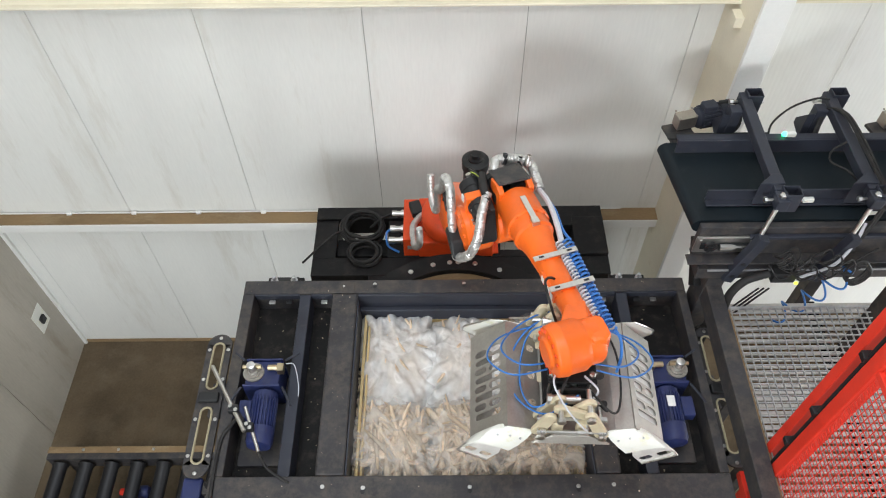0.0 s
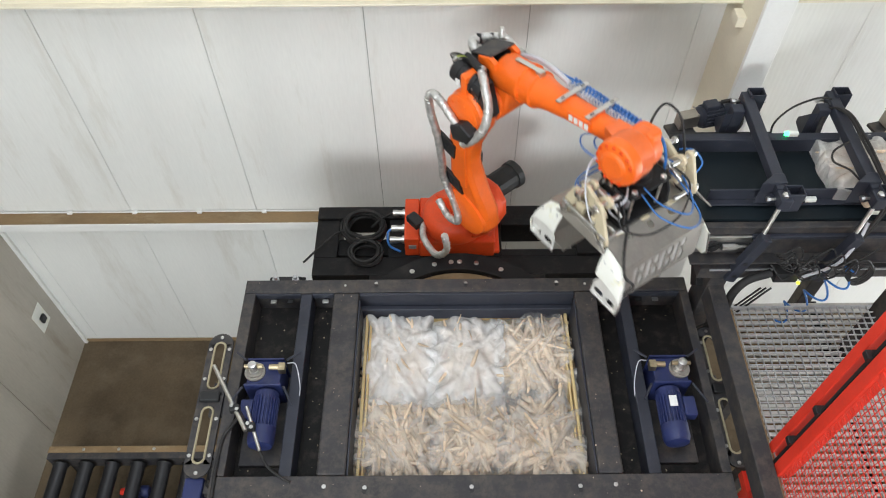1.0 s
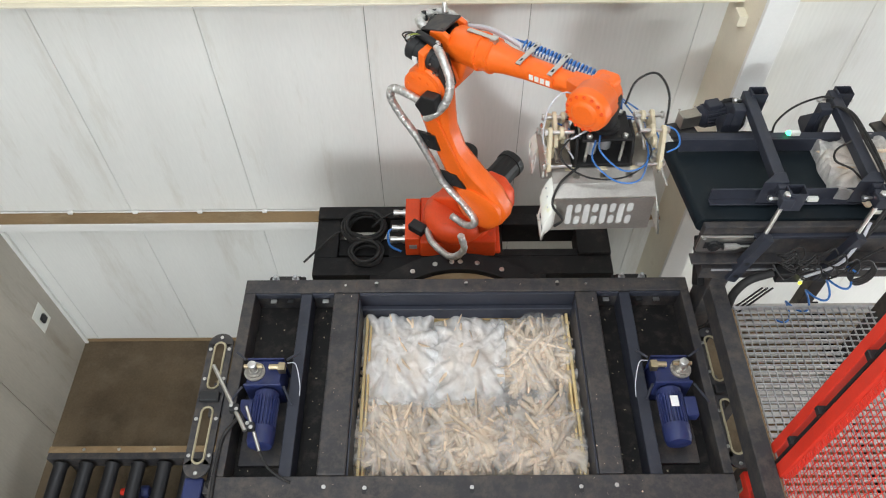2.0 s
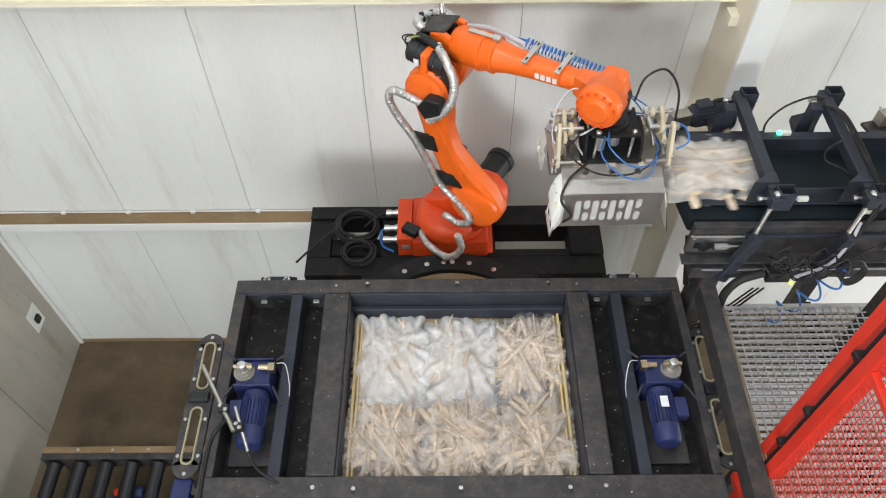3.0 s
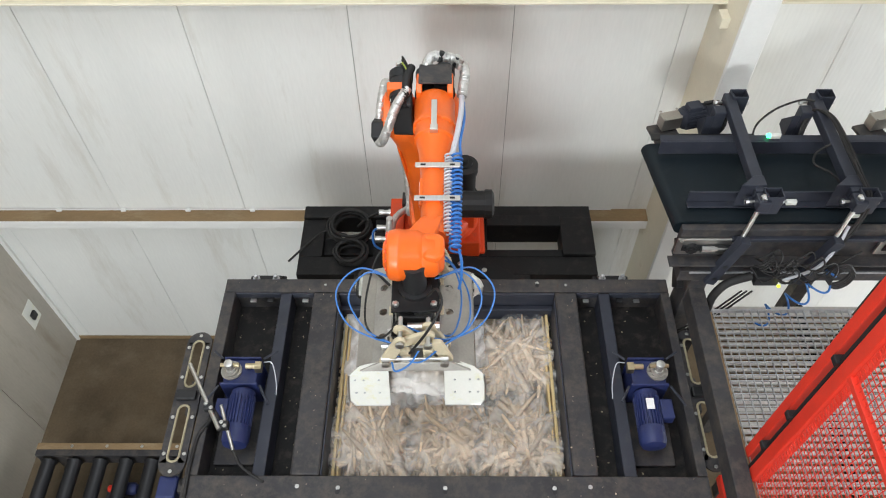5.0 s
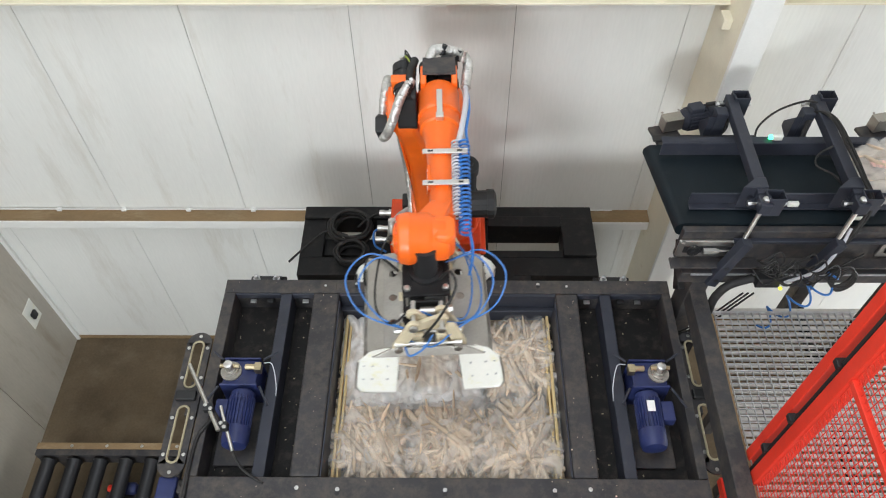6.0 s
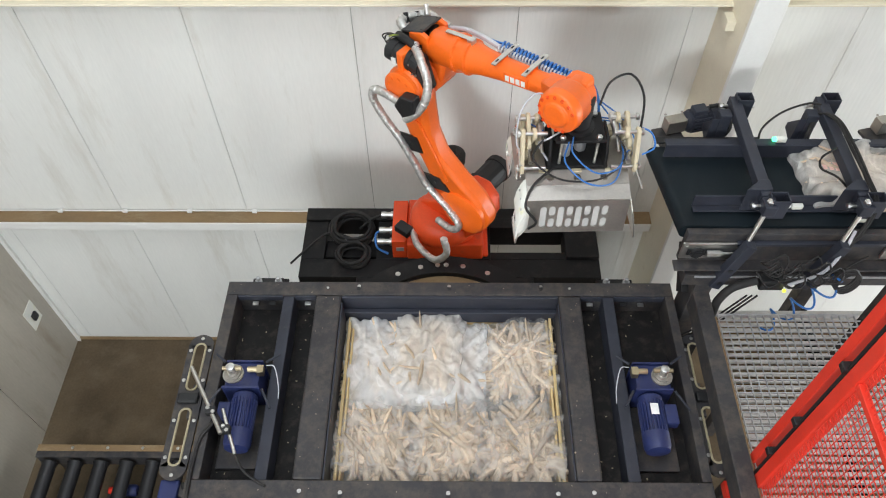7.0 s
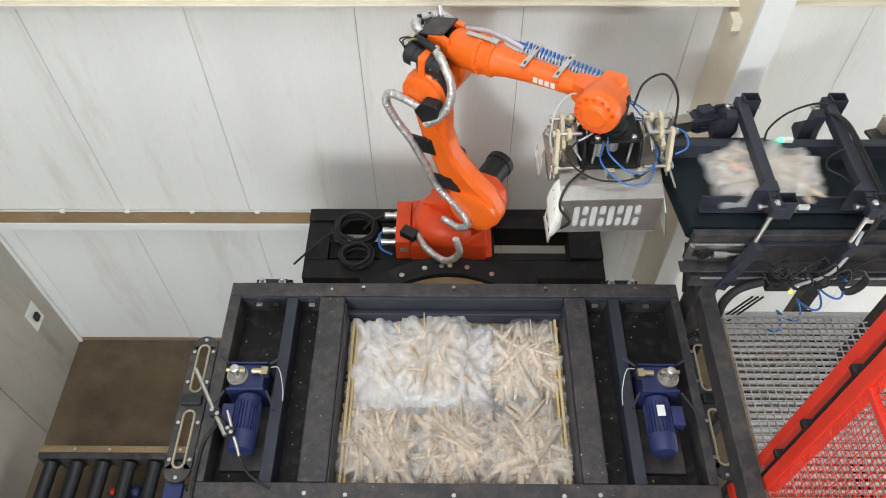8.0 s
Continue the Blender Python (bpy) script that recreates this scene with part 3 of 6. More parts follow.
def hinge_bracket(x):
    ob = thing("hinge_bracket", "black bolted bracket behind the frame", "bracket", pose(x, 2.595, FRAME_Z - 0.10), "hinge brackets")
    bar("plate", M_STEEL2, ob, -0.11, 0.11, -0.053, 0.05, -0.03, -0.008, "", 0.004)
    bar("block", M_BLACK, ob, -0.09, 0.09, -0.03, 0.03, -0.008, 0.03, "", 0.008)
    for sx in (-0.06, 0.06):
        bm = bmesh.new()
        turned(bm, (sx, 0, 0.03), (0, 0, 1), ((0, 0.022), (0.012, 0.022), (0.012, 0.012), (0.04, 0.012), (0.042, 0.006)), 8)
        part("stud", bm, M_GALV, ob, "nut on a stud")


hinge_bracket(-0.98)
hinge_bracket(1.13)


# ---- wooden box, lift and sacks ----
def wooden_box():
    ob = thing("wooden_box", "pale pine box filled with sacks of parsnips", "wooden box", pose(0.124, 1.90, 2.40))
    for sx in (-1, 1):
        for k in range(5):
            x = sx * 0.600
            bar("side_board", M_WOOD, ob, x - 0.008, x + 0.008, -0.51, 0.51, 0.02 + k * 0.148, 0.16 + k * 0.148, "", 0.003)
        bar("corner_rail", M_WOOD, ob, sx * 0.578 - 0.006, sx * 0.578 + 0.006, -0.50, 0.50, 0.62, 0.735, "pale inner rail", 0.004)
    for y in (-0.522, 0.522):
        for k in range(5):
            bar("end_board", M_WOOD, ob, -0.61, 0.61, y - 0.011, y + 0.011, 0.02 + k * 0.148, 0.16 + k * 0.148, "", 0.003)
    for k in range(8):
        bar("base_board", M_WOOD, ob, -0.60 + k * 0.151, -0.46 + k * 0.151, -0.53, 0.53, 0.0, 0.019, "", 0.002)


wooden_box()
lift = thing("box_lift", "dark steel lift table under the wooden box", "lift table", pose(0.112, 1.90, 0))
bar("table", M_STEEL, lift, -0.55, 0.55, -0.48, 0.48, 2.30, 2.40)
bar("column", M_STEEL, lift, -0.15, 0.15, -0.15, 0.15, 0.0, 2.30)


def parsnip(bm, a, d, up, length, r, bend, seg=7):
    side = d.cross(up).normalized()
    pts, rad = [], []
    for i, (f, k) in enumerate(((0, 0.40), (0.03, 0.86), (0.14, 1.0), (0.45, 0.78), (0.75, 0.56), (0.95, 0.36), (1.0, 0.14))):
        pts.append(a + d * (length * f) + side * (bend * f * f * length))
        rad.append(r * k)
    tube(bm, pts, rad, seg)


PARSNIP_MESHES = []


def parsnip_meshes():
    """A dozen root shapes, one metre long units scaled by each object."""
    rng = random.Random(5)
    for k in range(12):
        bm = bmesh.new()
        parsnip(bm, Vector((-0.16, 0, 0)), Vector((1, 0, 0)), Vector((0, 0, 1)), 0.32, rng.uniform(0.013, 0.023), rng.gauss(0, 0.12), 8)
        bmesh.ops.recalc_face_normals(bm, faces=bm.faces)
        for f in bm.faces:
            f.smooth = True
        me = bpy.data.meshes.new("parsnip")
        bm.to_mesh(me)
        bm.free()
        me.materials.append(M_PARSNIP)
        PARSNIP_MESHES.append(me)


parsnip_meshes()


def spread_roots(lx, ly, h, count, rng, spread, lean, low, high):
    """Places of roots inside a pillow lx by ly by h: pose and size of each."""
    for i in range(count):
        x, y = rng.uniform(-0.5, 0.5) * (lx - 0.27), rng.uniform(-0.5, 0.5) * (ly - 0.09)
        dome = max(0.15, (1 - (2 * x / lx) ** 4) * (1 - (2 * y / ly) ** 4))
        z = 0.018 + (h * dome - 0.046) * (low + (high - low) * i / count)
        ang = lean + rng.gauss(0, spread) + (180 if rng.random() < 0.5 else 0)
        yield pose(x, y, z, rng.uniform(0, 360), rng.gauss(0, 1.2), ang), rng.uniform(0.72, 1.05)


def roots(bm, lx, ly, h, count, rng, spread=28):
    for m, size in spread_roots(lx, ly, h, count, rng, spread, 0, 0.0, 1.0):
        n = len(bm.verts)
        parsnip(bm, Vector((-0.13 * size, 0, 0)), Vector((1, 0, 0)), Vector((0, 0, 1)), 0.26 * size, 0.02, rng.gauss(0, 0.15), 6)
        bm.verts.ensure_lookup_table()
        for v in bm.verts[n:]:
            v.co = m @ v.co


def film(bm, lx, ly, h, rng, lying, nu=84, nv=62):
    """Thin film drawn tight over the roots that lie under it, sagging between them, with loose crumpled edges."""
    off = Vector((rng.uniform(0, 50), rng.uniform(0, 50), 0))
    us, vs = np.linspace(-1, 1, nu + 1), np.linspace(-1, 1, nv + 1)
    X, Y = np.meshgrid(us * lx / 2 * 1.04, vs * ly / 2 * 1.05, indexing="ij")
    edge = np.clip(1 - np.abs(us) ** 7, 0, 1)[:, None] ** 0.5 * np.clip(1 - np.abs(vs) ** 6, 0, 1)[None, :] ** 0.5
    Z = 0.012 + 0.42 * h * edge
    for m, half, r in lying:
        a, b = m @ Vector((-half, 0, 0)), m @ Vector((half, 0, 0))
        d = np.array((b - a)[:2])
        t = np.clip(((X - a.x) * d[0] + (Y - a.y) * d[1]) / max(d @ d, 1e-6), 0, 1)
        dist = np.hypot(X - a.x - t * d[0], Y - a.y - t * d[1])
        rr = r * (1.15 - 0.5 * t)
        Z = np.maximum(Z, np.where(dist < rr, a.z + (b.z - a.z) * t + np.sqrt(np.clip(rr * rr - dist * dist, 0, None)), 0))
    tight = Z.copy()
    for _ in range(4):  # the film bridges the hollows
        P = np.pad(Z, 1, mode="edge")
        Z = np.maximum((P[:-2, 1:-1] + P[2:, 1:-1] + P[1:-1, :-2] + P[1:-1, 2:] + 2 * Z) / 6, tight)
    P = np.pad(Z, 1, mode="edge")
    Z = (P[:-2, 1:-1] + P[2:, 1:-1] + P[1:-1, :-2] + P[1:-1, 2:] + 4 * Z) / 8 + 0.005
    top, bottom = [], []
    for i, u in enumerate(us):
        rt, rb = [], []
        for j, v in enumerate(vs):
            x = X[i, j] * (1.0 + 0.05 * noise.noise(Vector((v * 3, 7, 0)) + off))
            y = Y[i, j] * (1.0 + 0.07 * noise.noise(Vector((u * 4, 3, 0)) + off))
            fold = 0.010 * noise.ridged_multi_fractal(Vector((u * 4.0, v * 4.0, 1)) + off, 0.9, 2.1, 3, 0.9, 2.0)
            rt.append(bm.verts.new((x, y, Z[i, j] + fold * (1.2 - edge[i, j] * 0.75))))
            rb.append(bm.verts.new((x, y, 0.004 + 0.004 * edge[i, j])))
        top.append(rt)
        bottom.append(rb)
    for i in range(nu):
        for j in range(nv):
            bm.faces.new((top[i][j], top[i + 1][j], top[i + 1][j + 1], top[i][j + 1]))
            bm.faces.new((bottom[i][j + 1], bottom[i + 1][j + 1], bottom[i + 1][j], bottom[i][j]))
    for j in range(nv):
        bm.faces.new((bottom[0][j], top[0][j], top[0][j + 1], bottom[0][j + 1]))
        bm.faces.new((top[nu][j], bottom[nu][j], bottom[nu][j + 1], top[nu][j + 1]))
    for i in range(nu):
        bm.faces.new((top[i][0], bottom[i][0], bottom[i + 1][0], top[i + 1][0]))
        bm.faces.new((bottom[i][nv], top[i][nv], top[i + 1][nv], bottom[i + 1][nv]))


def sack(label, m, lx, ly, h, seed, count=70, material=None, spread=20, lean=0, group="sacks of parsnips", printed=False):
    rng = random.Random(seed)
    ob = thing("parsnip_sack", label, "sack", m, group)
    bm = bmesh.new()
    roots(bm, lx, ly, h * 0.72, 60, rng, spread + 8)
    tagged(part("root_heap", bm, M_PARSNIP, ob, "buried pale parsnips", smooth=True), kind="stuff")
    lying = []
    for mm, size in spread_roots(lx, ly, h, count, rng, spread, lean, 0.40, 0.80):
        o = new("parsnip", rng.choice(PARSNIP_MESHES))
        o.parent = ob
        o.matrix_basis = mm @ Matrix.Diagonal((size, rng.uniform(0.8, 1.15), rng.uniform(0.8, 1.1), 1))
        lying.append((mm, 0.165 * size, 0.028))
    bm = bmesh.new()
    film(bm, lx, ly, h, rng, lying)
    part("film", bm, material or M_FILM, ob, "wrinkled milky net film", smooth=True)
    # gathered loose end of the film
    bm = bmesh.new()
    rows = []
    off = Vector((seed * 1.7, 0, 0))
    for a in range(9):
        row = []
        for b in range(15):
            u, v = a / 8, -1 + 2 * b / 14
            row.append(bm.verts.new((lx / 2 * 0.93 + 0.055 * u, v * ly * (0.40 - 0.06 * u) , 0.03 + 0.06 * (1 - abs(v) ** 3) * (1 - 0.6 * u) + 0.022 * noise.noise(Vector((u * 2, v * 6, 0)) + off))))
        rows.append(row)
    for a in range(8):
        for b in range(14):
            bm.faces.new((rows[a][b], rows[a + 1][b], rows[a + 1][b + 1], rows[a][b + 1]))
    part("loose_end", bm, material or M_FILM, ob, "gathered loose film end", smooth=True)
    if printed:
        bm = bmesh.new()
        for k in range(3):
            box(bm, -0.20 + 0.03 * k, -0.18 + 0.03 * k, -0.02 - 0.008 * k, 0.025, h * 0.86, h * 0.88)
        part("print", bm, M_PINK, ob, "faded red print")
    return ob


BAG_Z = 2.985
for k, (x, y, rx, ry, rz, lx, ly, h, lean) in enumerate((
        (-0.283, 2.135, 3, -3, 93, 0.57, 0.43, 0.175, 8), (0.118, 2.140, -2, 2, 88, 0.58, 0.43, 0.165, -22), (0.522, 2.140, -4, -4, 95, 0.57, 0.43, 0.195, -30),
        (-0.288, 1.645, 4, 5, 85, 0.58, 0.44, 0.185, 25), (0.130, 1.640, -2, 4, 91, 0.56, 0.41, 0.170, -18), (0.527, 1.645, -3, 5, 84, 0.58, 0.45, 0.190, 6))):
    # The first two sacks take the whiter film that carries the glare.
    sack("milky net sack of pale parsnips packed in the wooden box", pose(x, y, BAG_Z + 0.01, rx, ry, rz), lx, ly, h, 20 + k, 120, M_FILM_GLARE if k < 2 else None, 30 + 4 * k, lean)
for k in range(6):
    x, y = (-0.29, 0.115, 0.515)[k % 3], (1.64, 2.16)[k // 3]
    bm = bmesh.new()
    rng = random.Random(70 + k)
    roots(bm, 0.54, 0.43, 0.10, 46, rng, 40)
    ob = part("parsnip_layer", bm, M_PARSNIP, None, smooth=True, m=pose(x, y, BAG_Z - 0.10, 0, 0, 90))
    tagged(ob, "loose parsnips of the lower layer in the wooden box", "parsnips", "lower parsnip layer", "stuff")
bm = bmesh.new()
box(bm, -0.46, 0.685, 1.40, 2.40, 2.425, BAG_Z - 0.09)
tagged(part("lower_sacks", bm, M_PARSNIP), "lower layers of parsnip sacks in the box", "parsnips", kind="stuff")

sack_a = sack("milky net sack of parsnips carried by the robot", pose(3.0, 2.79, BELT_Z, 0, 0, 0), 0.54, 0.38, 0.14, 51, 80, M_FILM_PINK, 34)
sack_b = sack("milky printed sack of parsnips waiting on the belt", pose(4.0, 2.79, BELT_Z, 0, 0, 0), 0.54, 0.37, 0.15, 52, 80, M_FILM_PINK, 34, printed=True)


# ---- robot pedestal ----
def pedestal():
    ob = thing("robot_pedestal", "black steel pedestal carrying the robot", "pedestal")
    z0, z1 = PED_Z - 0.16, PED_Z
    bar("back_beam", M_STEEL2, ob, -0.97, 1.21, 3.60, 3.715, z0, z1 + 0.02, "", 0.005)
    bar("front_beam", M_STEEL2, ob, -0.97, 1.21, 3.085, 3.245, z0, z1, "", 0.005)
    bar("side_beam", M_STEEL2, ob, -0.97, -0.80, 3.247, 3.598, z0, z1, "", 0.005)
    bar("side_beam", M_STEEL2, ob, 0.97, 1.21, 3.247, 3.598, z0, z1 + 0.03, "", 0.005)
    bar("seat_plate", M_STEEL2, ob, -0.42, 0.42, 3.247, 3.598, z0, z1, "", 0.004)
    bar("cable_shelf", M_STEEL2, ob, -0.80, -0.42, 3.30, 3.45, z0 + 0.02, z1 - 0.05, "", 0.004)
    bar("back_rail", M_STEEL2, ob, 0.42, 0.97, 3.50, 3.598, z0, z1 + 0.05, "", 0.005)
    bar("front_rail", M_STEEL2, ob, 0.42, 0.97, 3.247, 3.31, z0, z1, "", 0.004)
    for x, y in ((-0.95, 3.10), (-0.95, 3.58), (1.06, 3.10), (1.06, 3.58)):
        bar("leg", M_STEEL2, ob, x, x + 0.13, y, y + 0.13, 0.0, z0, "", 0.004)
    bm = bmesh.new()
    out = arc(0.085, 2.31, 0.735, 30, 150, 28)
    inn = arc(0.085, 2.31, 0.60, 150, 30, 28)
    slab(bm, out + inn, lambda u, v, w: (u, v, 2.88 + w), 0.03)
    part("arched_plate", bm, M_STEEL2, ob, "arched bolted plate", 0.003)
    bm = bmesh.new()
    slab(bm, arc(0.085, 2.31, 0.595, 30, 150, 28) + arc(0.085, 2.31, 0.30, 150, 30, 28), lambda u, v, w: (u, v, 2.84 + w), 0.03)
    part("rusty_ring", bm, M_LEDGE, ob, "brown dusty inner ring")
    bolts("bolt", ob, [(0.085 + 0.66 * math.cos(radians(a)), 2.31 + 0.66 * math.sin(radians(a)), 2.91) for a in (118, 104, 94, 89, 79, 64)], 0.012, 0.008)
    bar("web_plate", M_STEEL2, ob, -0.55, 0.72, 2.92, 3.084, PED_Z - 0.02, PED_Z + 0.0, "", 0.003)
    bar("web_post", M_STEEL2, ob, -0.10, 0.27, 2.95, 3.0, PED_Z, 2.88, "", 0.003)


pedestal()


def cable_coil(x, y, z, r, turns, seed, label):
    rng = random.Random(seed)
    ob = thing("cable_coil", label, "cable coil", pose(x, y, z), "coiled cables")
    for k in range(turns):
        pts, rr, cx, cy = [], r * rng.uniform(0.82, 1.05), rng.gauss(0, 0.012), rng.gauss(0, 0.012)
        zz = 0.011 + 0.016 * k
        for i in range(29):
            a = 2 * math.pi * i / 28
            pts.append((cx + rr * math.cos(a), cy + rr * 0.95 * math.sin(a), zz + 0.006 * math.sin(3 * a + k)))
        rod("cable_loop", M_RUBBER, ob, pts, 0.011, "", 8)
    return ob


cable_coil(-0.60, 3.50, PED_Z - 0.03, 0.160, 8, 3, "big loose coil of black cable on the pedestal")
cable_coil(-0.585, 3.25, PED_Z, 0.115, 5, 8, "small coil of black cable on the pedestal")
tail = thing("loose_cable", "thin black cable end sticking out of the coil", "cable")
rod("cable", M_RUBBER, tail, curve([(-1.04, 3.20, 2.60), (-0.93, 3.30, 2.64), (-0.78, 3.44, 2.66), (-0.62, 3.40, 2.66)]), 0.008)


# ---- six-axis robot ----
BX, BY = 0.068, 3.369
SH, A1, L2, A3, D4 = 0.731, 0.278, 0.951, 0.180, 0.967
WRIST_Z = A3 + 0.022
robot = thing("industrial_robot", "orange six-axis industrial robot with silver hoses", "industrial robot", pose(BX, BY, PED_Z))


def robot_base():
    bm = bmesh.new()
    box(bm, -0.30, 0.25, -0.235, 0.20, 0.0, 0.17)
    box(bm, -0.34, 0.29, -0.215, 0.18, 0.0, 0.03)
    base = part("base", bm, M_REDORANGE, robot, "red-orange cast base", 0.014, m=pose(0.043, 0.109, 0))
    bm = bmesh.new()
    turned(bm, (0, 0, 0.17), (0, 0, 1), ((0, 0.24), (0.04, 0.235), (0.05, 0.22), (0.07, 0.22)), 40)
    part("bearing_ring", bm, M_REDORANGE, base, smooth=True)
    bm = bmesh.new()
    box(bm, -0.405, -0.30, -0.225, 0.16, 0.005, 0.20)
    part("connector_box", bm, M_REDORANGE, base, "red connector box", 0.006)
    bm = bmesh.new()
    box(bm, -0.375, -0.32, -0.228, -0.225, 0.09, 0.13)
    part("type_plate", bm, M_GALV, base, "small grey plate")
    for y, z, l in ((0.06, 0.15, 0.09), (-0.06, 0.12, 0.10), (-0.15, 0.10, 0.11)):
        bm = bmesh.new()
        turned(bm, (-0.405, y, z), (-1, 0, 0), ((0, 0.03), (0.02, 0.03), (0.02, 0.022), (l * 0.6, 0.022), (l * 0.6, 0.026), (l, 0.026)), 14)
        part("plug", bm, M_CHROME, base, "bright round plug", smooth=True)
    rod("plug_cable", M_HOSE_BLUE, base, curve([(-0.49, -0.06, 0.12), (-0.53, -0.10, 0.12), (-0.52, -0.17, 0.06), (-0.44, -0.20, 0.02)]), 0.009, "blue cable")
    rod("plug_cable", M_RUBBER, base, curve([(-0.50, 0.06, 0.15), (-0.58, 0.05, 0.10), (-0.66, 0.02, 0.04)]), 0.010, "black cable")


robot_base()


def robot_turret():
    """Turns about the base; x forward, y to its left."""
    bm = bmesh.new()
    turned(bm, (0, 0, 0.24), (0, 0, 1), ((0, 0.205), (0.03, 0.225), (0.12, 0.225), (0.15, 0.20), (0.17, 0.16)), 36)
    slab(bm, [(-0.18, 0.26), (0.20, 0.26), (0.34, 0.44), (0.42, 0.66), (0.41, 0.78), (0.33, 0.86), (0.22, 0.85), (0.13, 0.74), (-0.02, 0.52), (-0.18, 0.42)], lambda u, v, w: (u, -0.03 + w, v), 0.12)
    t = part("turret", bm, M_REDORANGE, robot, "orange turning shoulder casting", 0.016, smooth=True)
    bm = bmesh.new()
    turned(bm, (A1, -0.02, SH), (0, 1, 0), ((0, 0.165), (0.05, 0.165), (0.06, 0.12), (0.07, 0.12)), 28)
    part("shoulder_flange", bm, M_REDORANGE, t, smooth=True)
    bm = bmesh.new()
    turned(bm, (0.225, 0.03, 0.71), (0, 1, 0), ((0, 0.100), (0.10, 0.100), (0.10, 0.088), (0.27, 0.088), (0.27, 0.096), (0.315, 0.096), (0.33, 0.07)), 16)
    part("shoulder_motor", bm, M_BLACK, t, "black shoulder motor")
    bm = bmesh.new()
    turned(bm, (-0.05, 0.17, 0.46), (0, 0, 1), ((0, 0.095), (0.05, 0.095), (0.05, 0.08), (0.27, 0.08), (0.27, 0.092), (0.33, 0.092), (0.345, 0.055), (0.36, 0.055), (0.36, 0.03), (0.385, 0.028)), 20)
    part("turn_motor", bm, M_BLACK, t, "black upright motor", smooth=True)
    bm = bmesh.new()
    box(bm, -0.17, 0.10, 0.07, 0.25, 0.30, 0.46)
    part("motor_shelf", bm, M_REDORANGE, t, "", 0.012)
    rod("base_hose", M_FOIL, t, curve([(-0.10, -0.20, 0.30), (0.02, -0.30, 0.34), (0.20, -0.34, 0.36), (0.30, -0.33, 0.50), (0.27, -0.32, 0.62)], 10), 0.023, "silver-wrapped hose", 12)
    bm = bmesh.new()
    box(bm, -0.22, -0.10, -0.27, -0.19, 0.27, 0.33)
    part("hose_clamp", bm, M_BLACK, t, "", 0.01)
    return t


turret = robot_turret()


def robot_lower_arm():
    """Pivots at the shoulder axis; z along the arm, x forward."""
    y0, y1 = -0.130, 0.0
    bm = bmesh.new()
    ol = arc(0, 0, 0.185, 200, 350, 12) + [(0.17, 0.12), (0.125, 0.26), (0.088, 0.45), (0.085, 0.62), (0.105, 0.80), (0.13, 0.90)] + arc(0, L2, 0.130, -10, 190, 16) + [(-0.115, 0.82), (-0.088, 0.60), (-0.10, 0.32), (-0.165, 0.12)]
    slab(bm, ol, lambda u, v, w: (u, y0 + w, v), y1 - y0)
    ob = part("lower_arm", bm, M_ORANGE, robot, "orange lower arm", 0.030, smooth=True)
    bm = bmesh.new()
    turned(bm, (0, y0 + 0.01, 0), (0, -1, 0), ((0, 0.170), (0.03, 0.168), (0.045, 0.135), (0.05, 0.06)), 32)
    part("shoulder_cap", bm, M_ORANGE, ob, smooth=True)
    bm = bmesh.new()
    turned(bm, (0, y0 + 0.01, L2), (0, -1, 0), ((0, 0.122), (0.025, 0.120), (0.035, 0.095), (0.04, 0.03)), 32)
    for i in range(10):
        a = 2 * math.pi * i / 10
        turned(bm, (0.088 * math.cos(a), y0 - 0.022, L2 + 0.088 * math.sin(a)), (0, -1, 0), ((0, 0.011), (0.008, 0.010)), 6)
    part("elbow_cap", bm, M_ORANGE, ob, smooth=True)
    bm = bmesh.new()
    slab(bm, [(-0.02, 0.22), (0.05, 0.26), (0.045, 0.72), (-0.02, 0.78), (-0.05, 0.70), (-0.06, 0.30)], lambda u, v, w: (u, y0 - 0.012 + w, v), 0.014)
    part("arm_rib", bm, M_ORANGE, ob, "raised rib on the arm", 0.006)
    # hose run down the outer side
    hose = curve([(0.02, y0 - 0.06, 0.90), (-0.10, y0 - 0.045, 0.945), (-0.21, y0 - 0.03, 0.95), (-0.26, y0 - 0.03, 0.88), (-0.23, y0 - 0.03, 0.76), (-0.13, y0 - 0.035, 0.58), (-0.10, y0 - 0.04, 0.40), (-0.13, y0 - 0.045, 0.22), (-0.07, y0 - 0.05, 0.05), (-0.02, y0 - 0.06, -0.08), (-0.12, y0 - 0.05, -0.15), (-0.25, y0 - 0.03, -0.12)], 10)
    rod("arm_hose", M_FOIL, ob, hose, 0.024, "silver-wrapped cable hose", 12)
    for z0, w in ((0.56, 0.13), (0.24, 0.12)):
        bm = bmesh.new()
        slab(bm, [(-0.15, z0 + w / 2), (-0.13, z0 - w / 2), (0.0, z0 - w * 0.62), (0.0, z0 + w * 0.35)], lambda u, v, w_: (u, y0 - 0.022 + w_, v), 0.020)
        turned(bm, (-0.06, y0 - 0.022, z0), (0, -1, 0), ((0, 0.010), (0.008, 0.008)), 8)
        part("hose_bracket", bm, M_BLACK, ob, "black hose bracket", 0.010)
    bm = bmesh.new()
    slab(bm, [(0.02, 0.80), (0.13, 0.86), (0.15, 0.95), (0.06, 0.97), (-0.02, 0.90)], lambda u, v, w: (u, y0 - 0.09 + w, v), 0.07)
    part("hose_elbow_clamp", bm, M_BLACK, ob, "black hose clamp", 0.010)
    # the arm leans sideways towards the elbow
    for o in (ob, *ob.children):
        for v in o.data.vertices:
            f = max(0.0, min(1.0, v.co.z / L2))
            v.co.y -= 0.118 * f
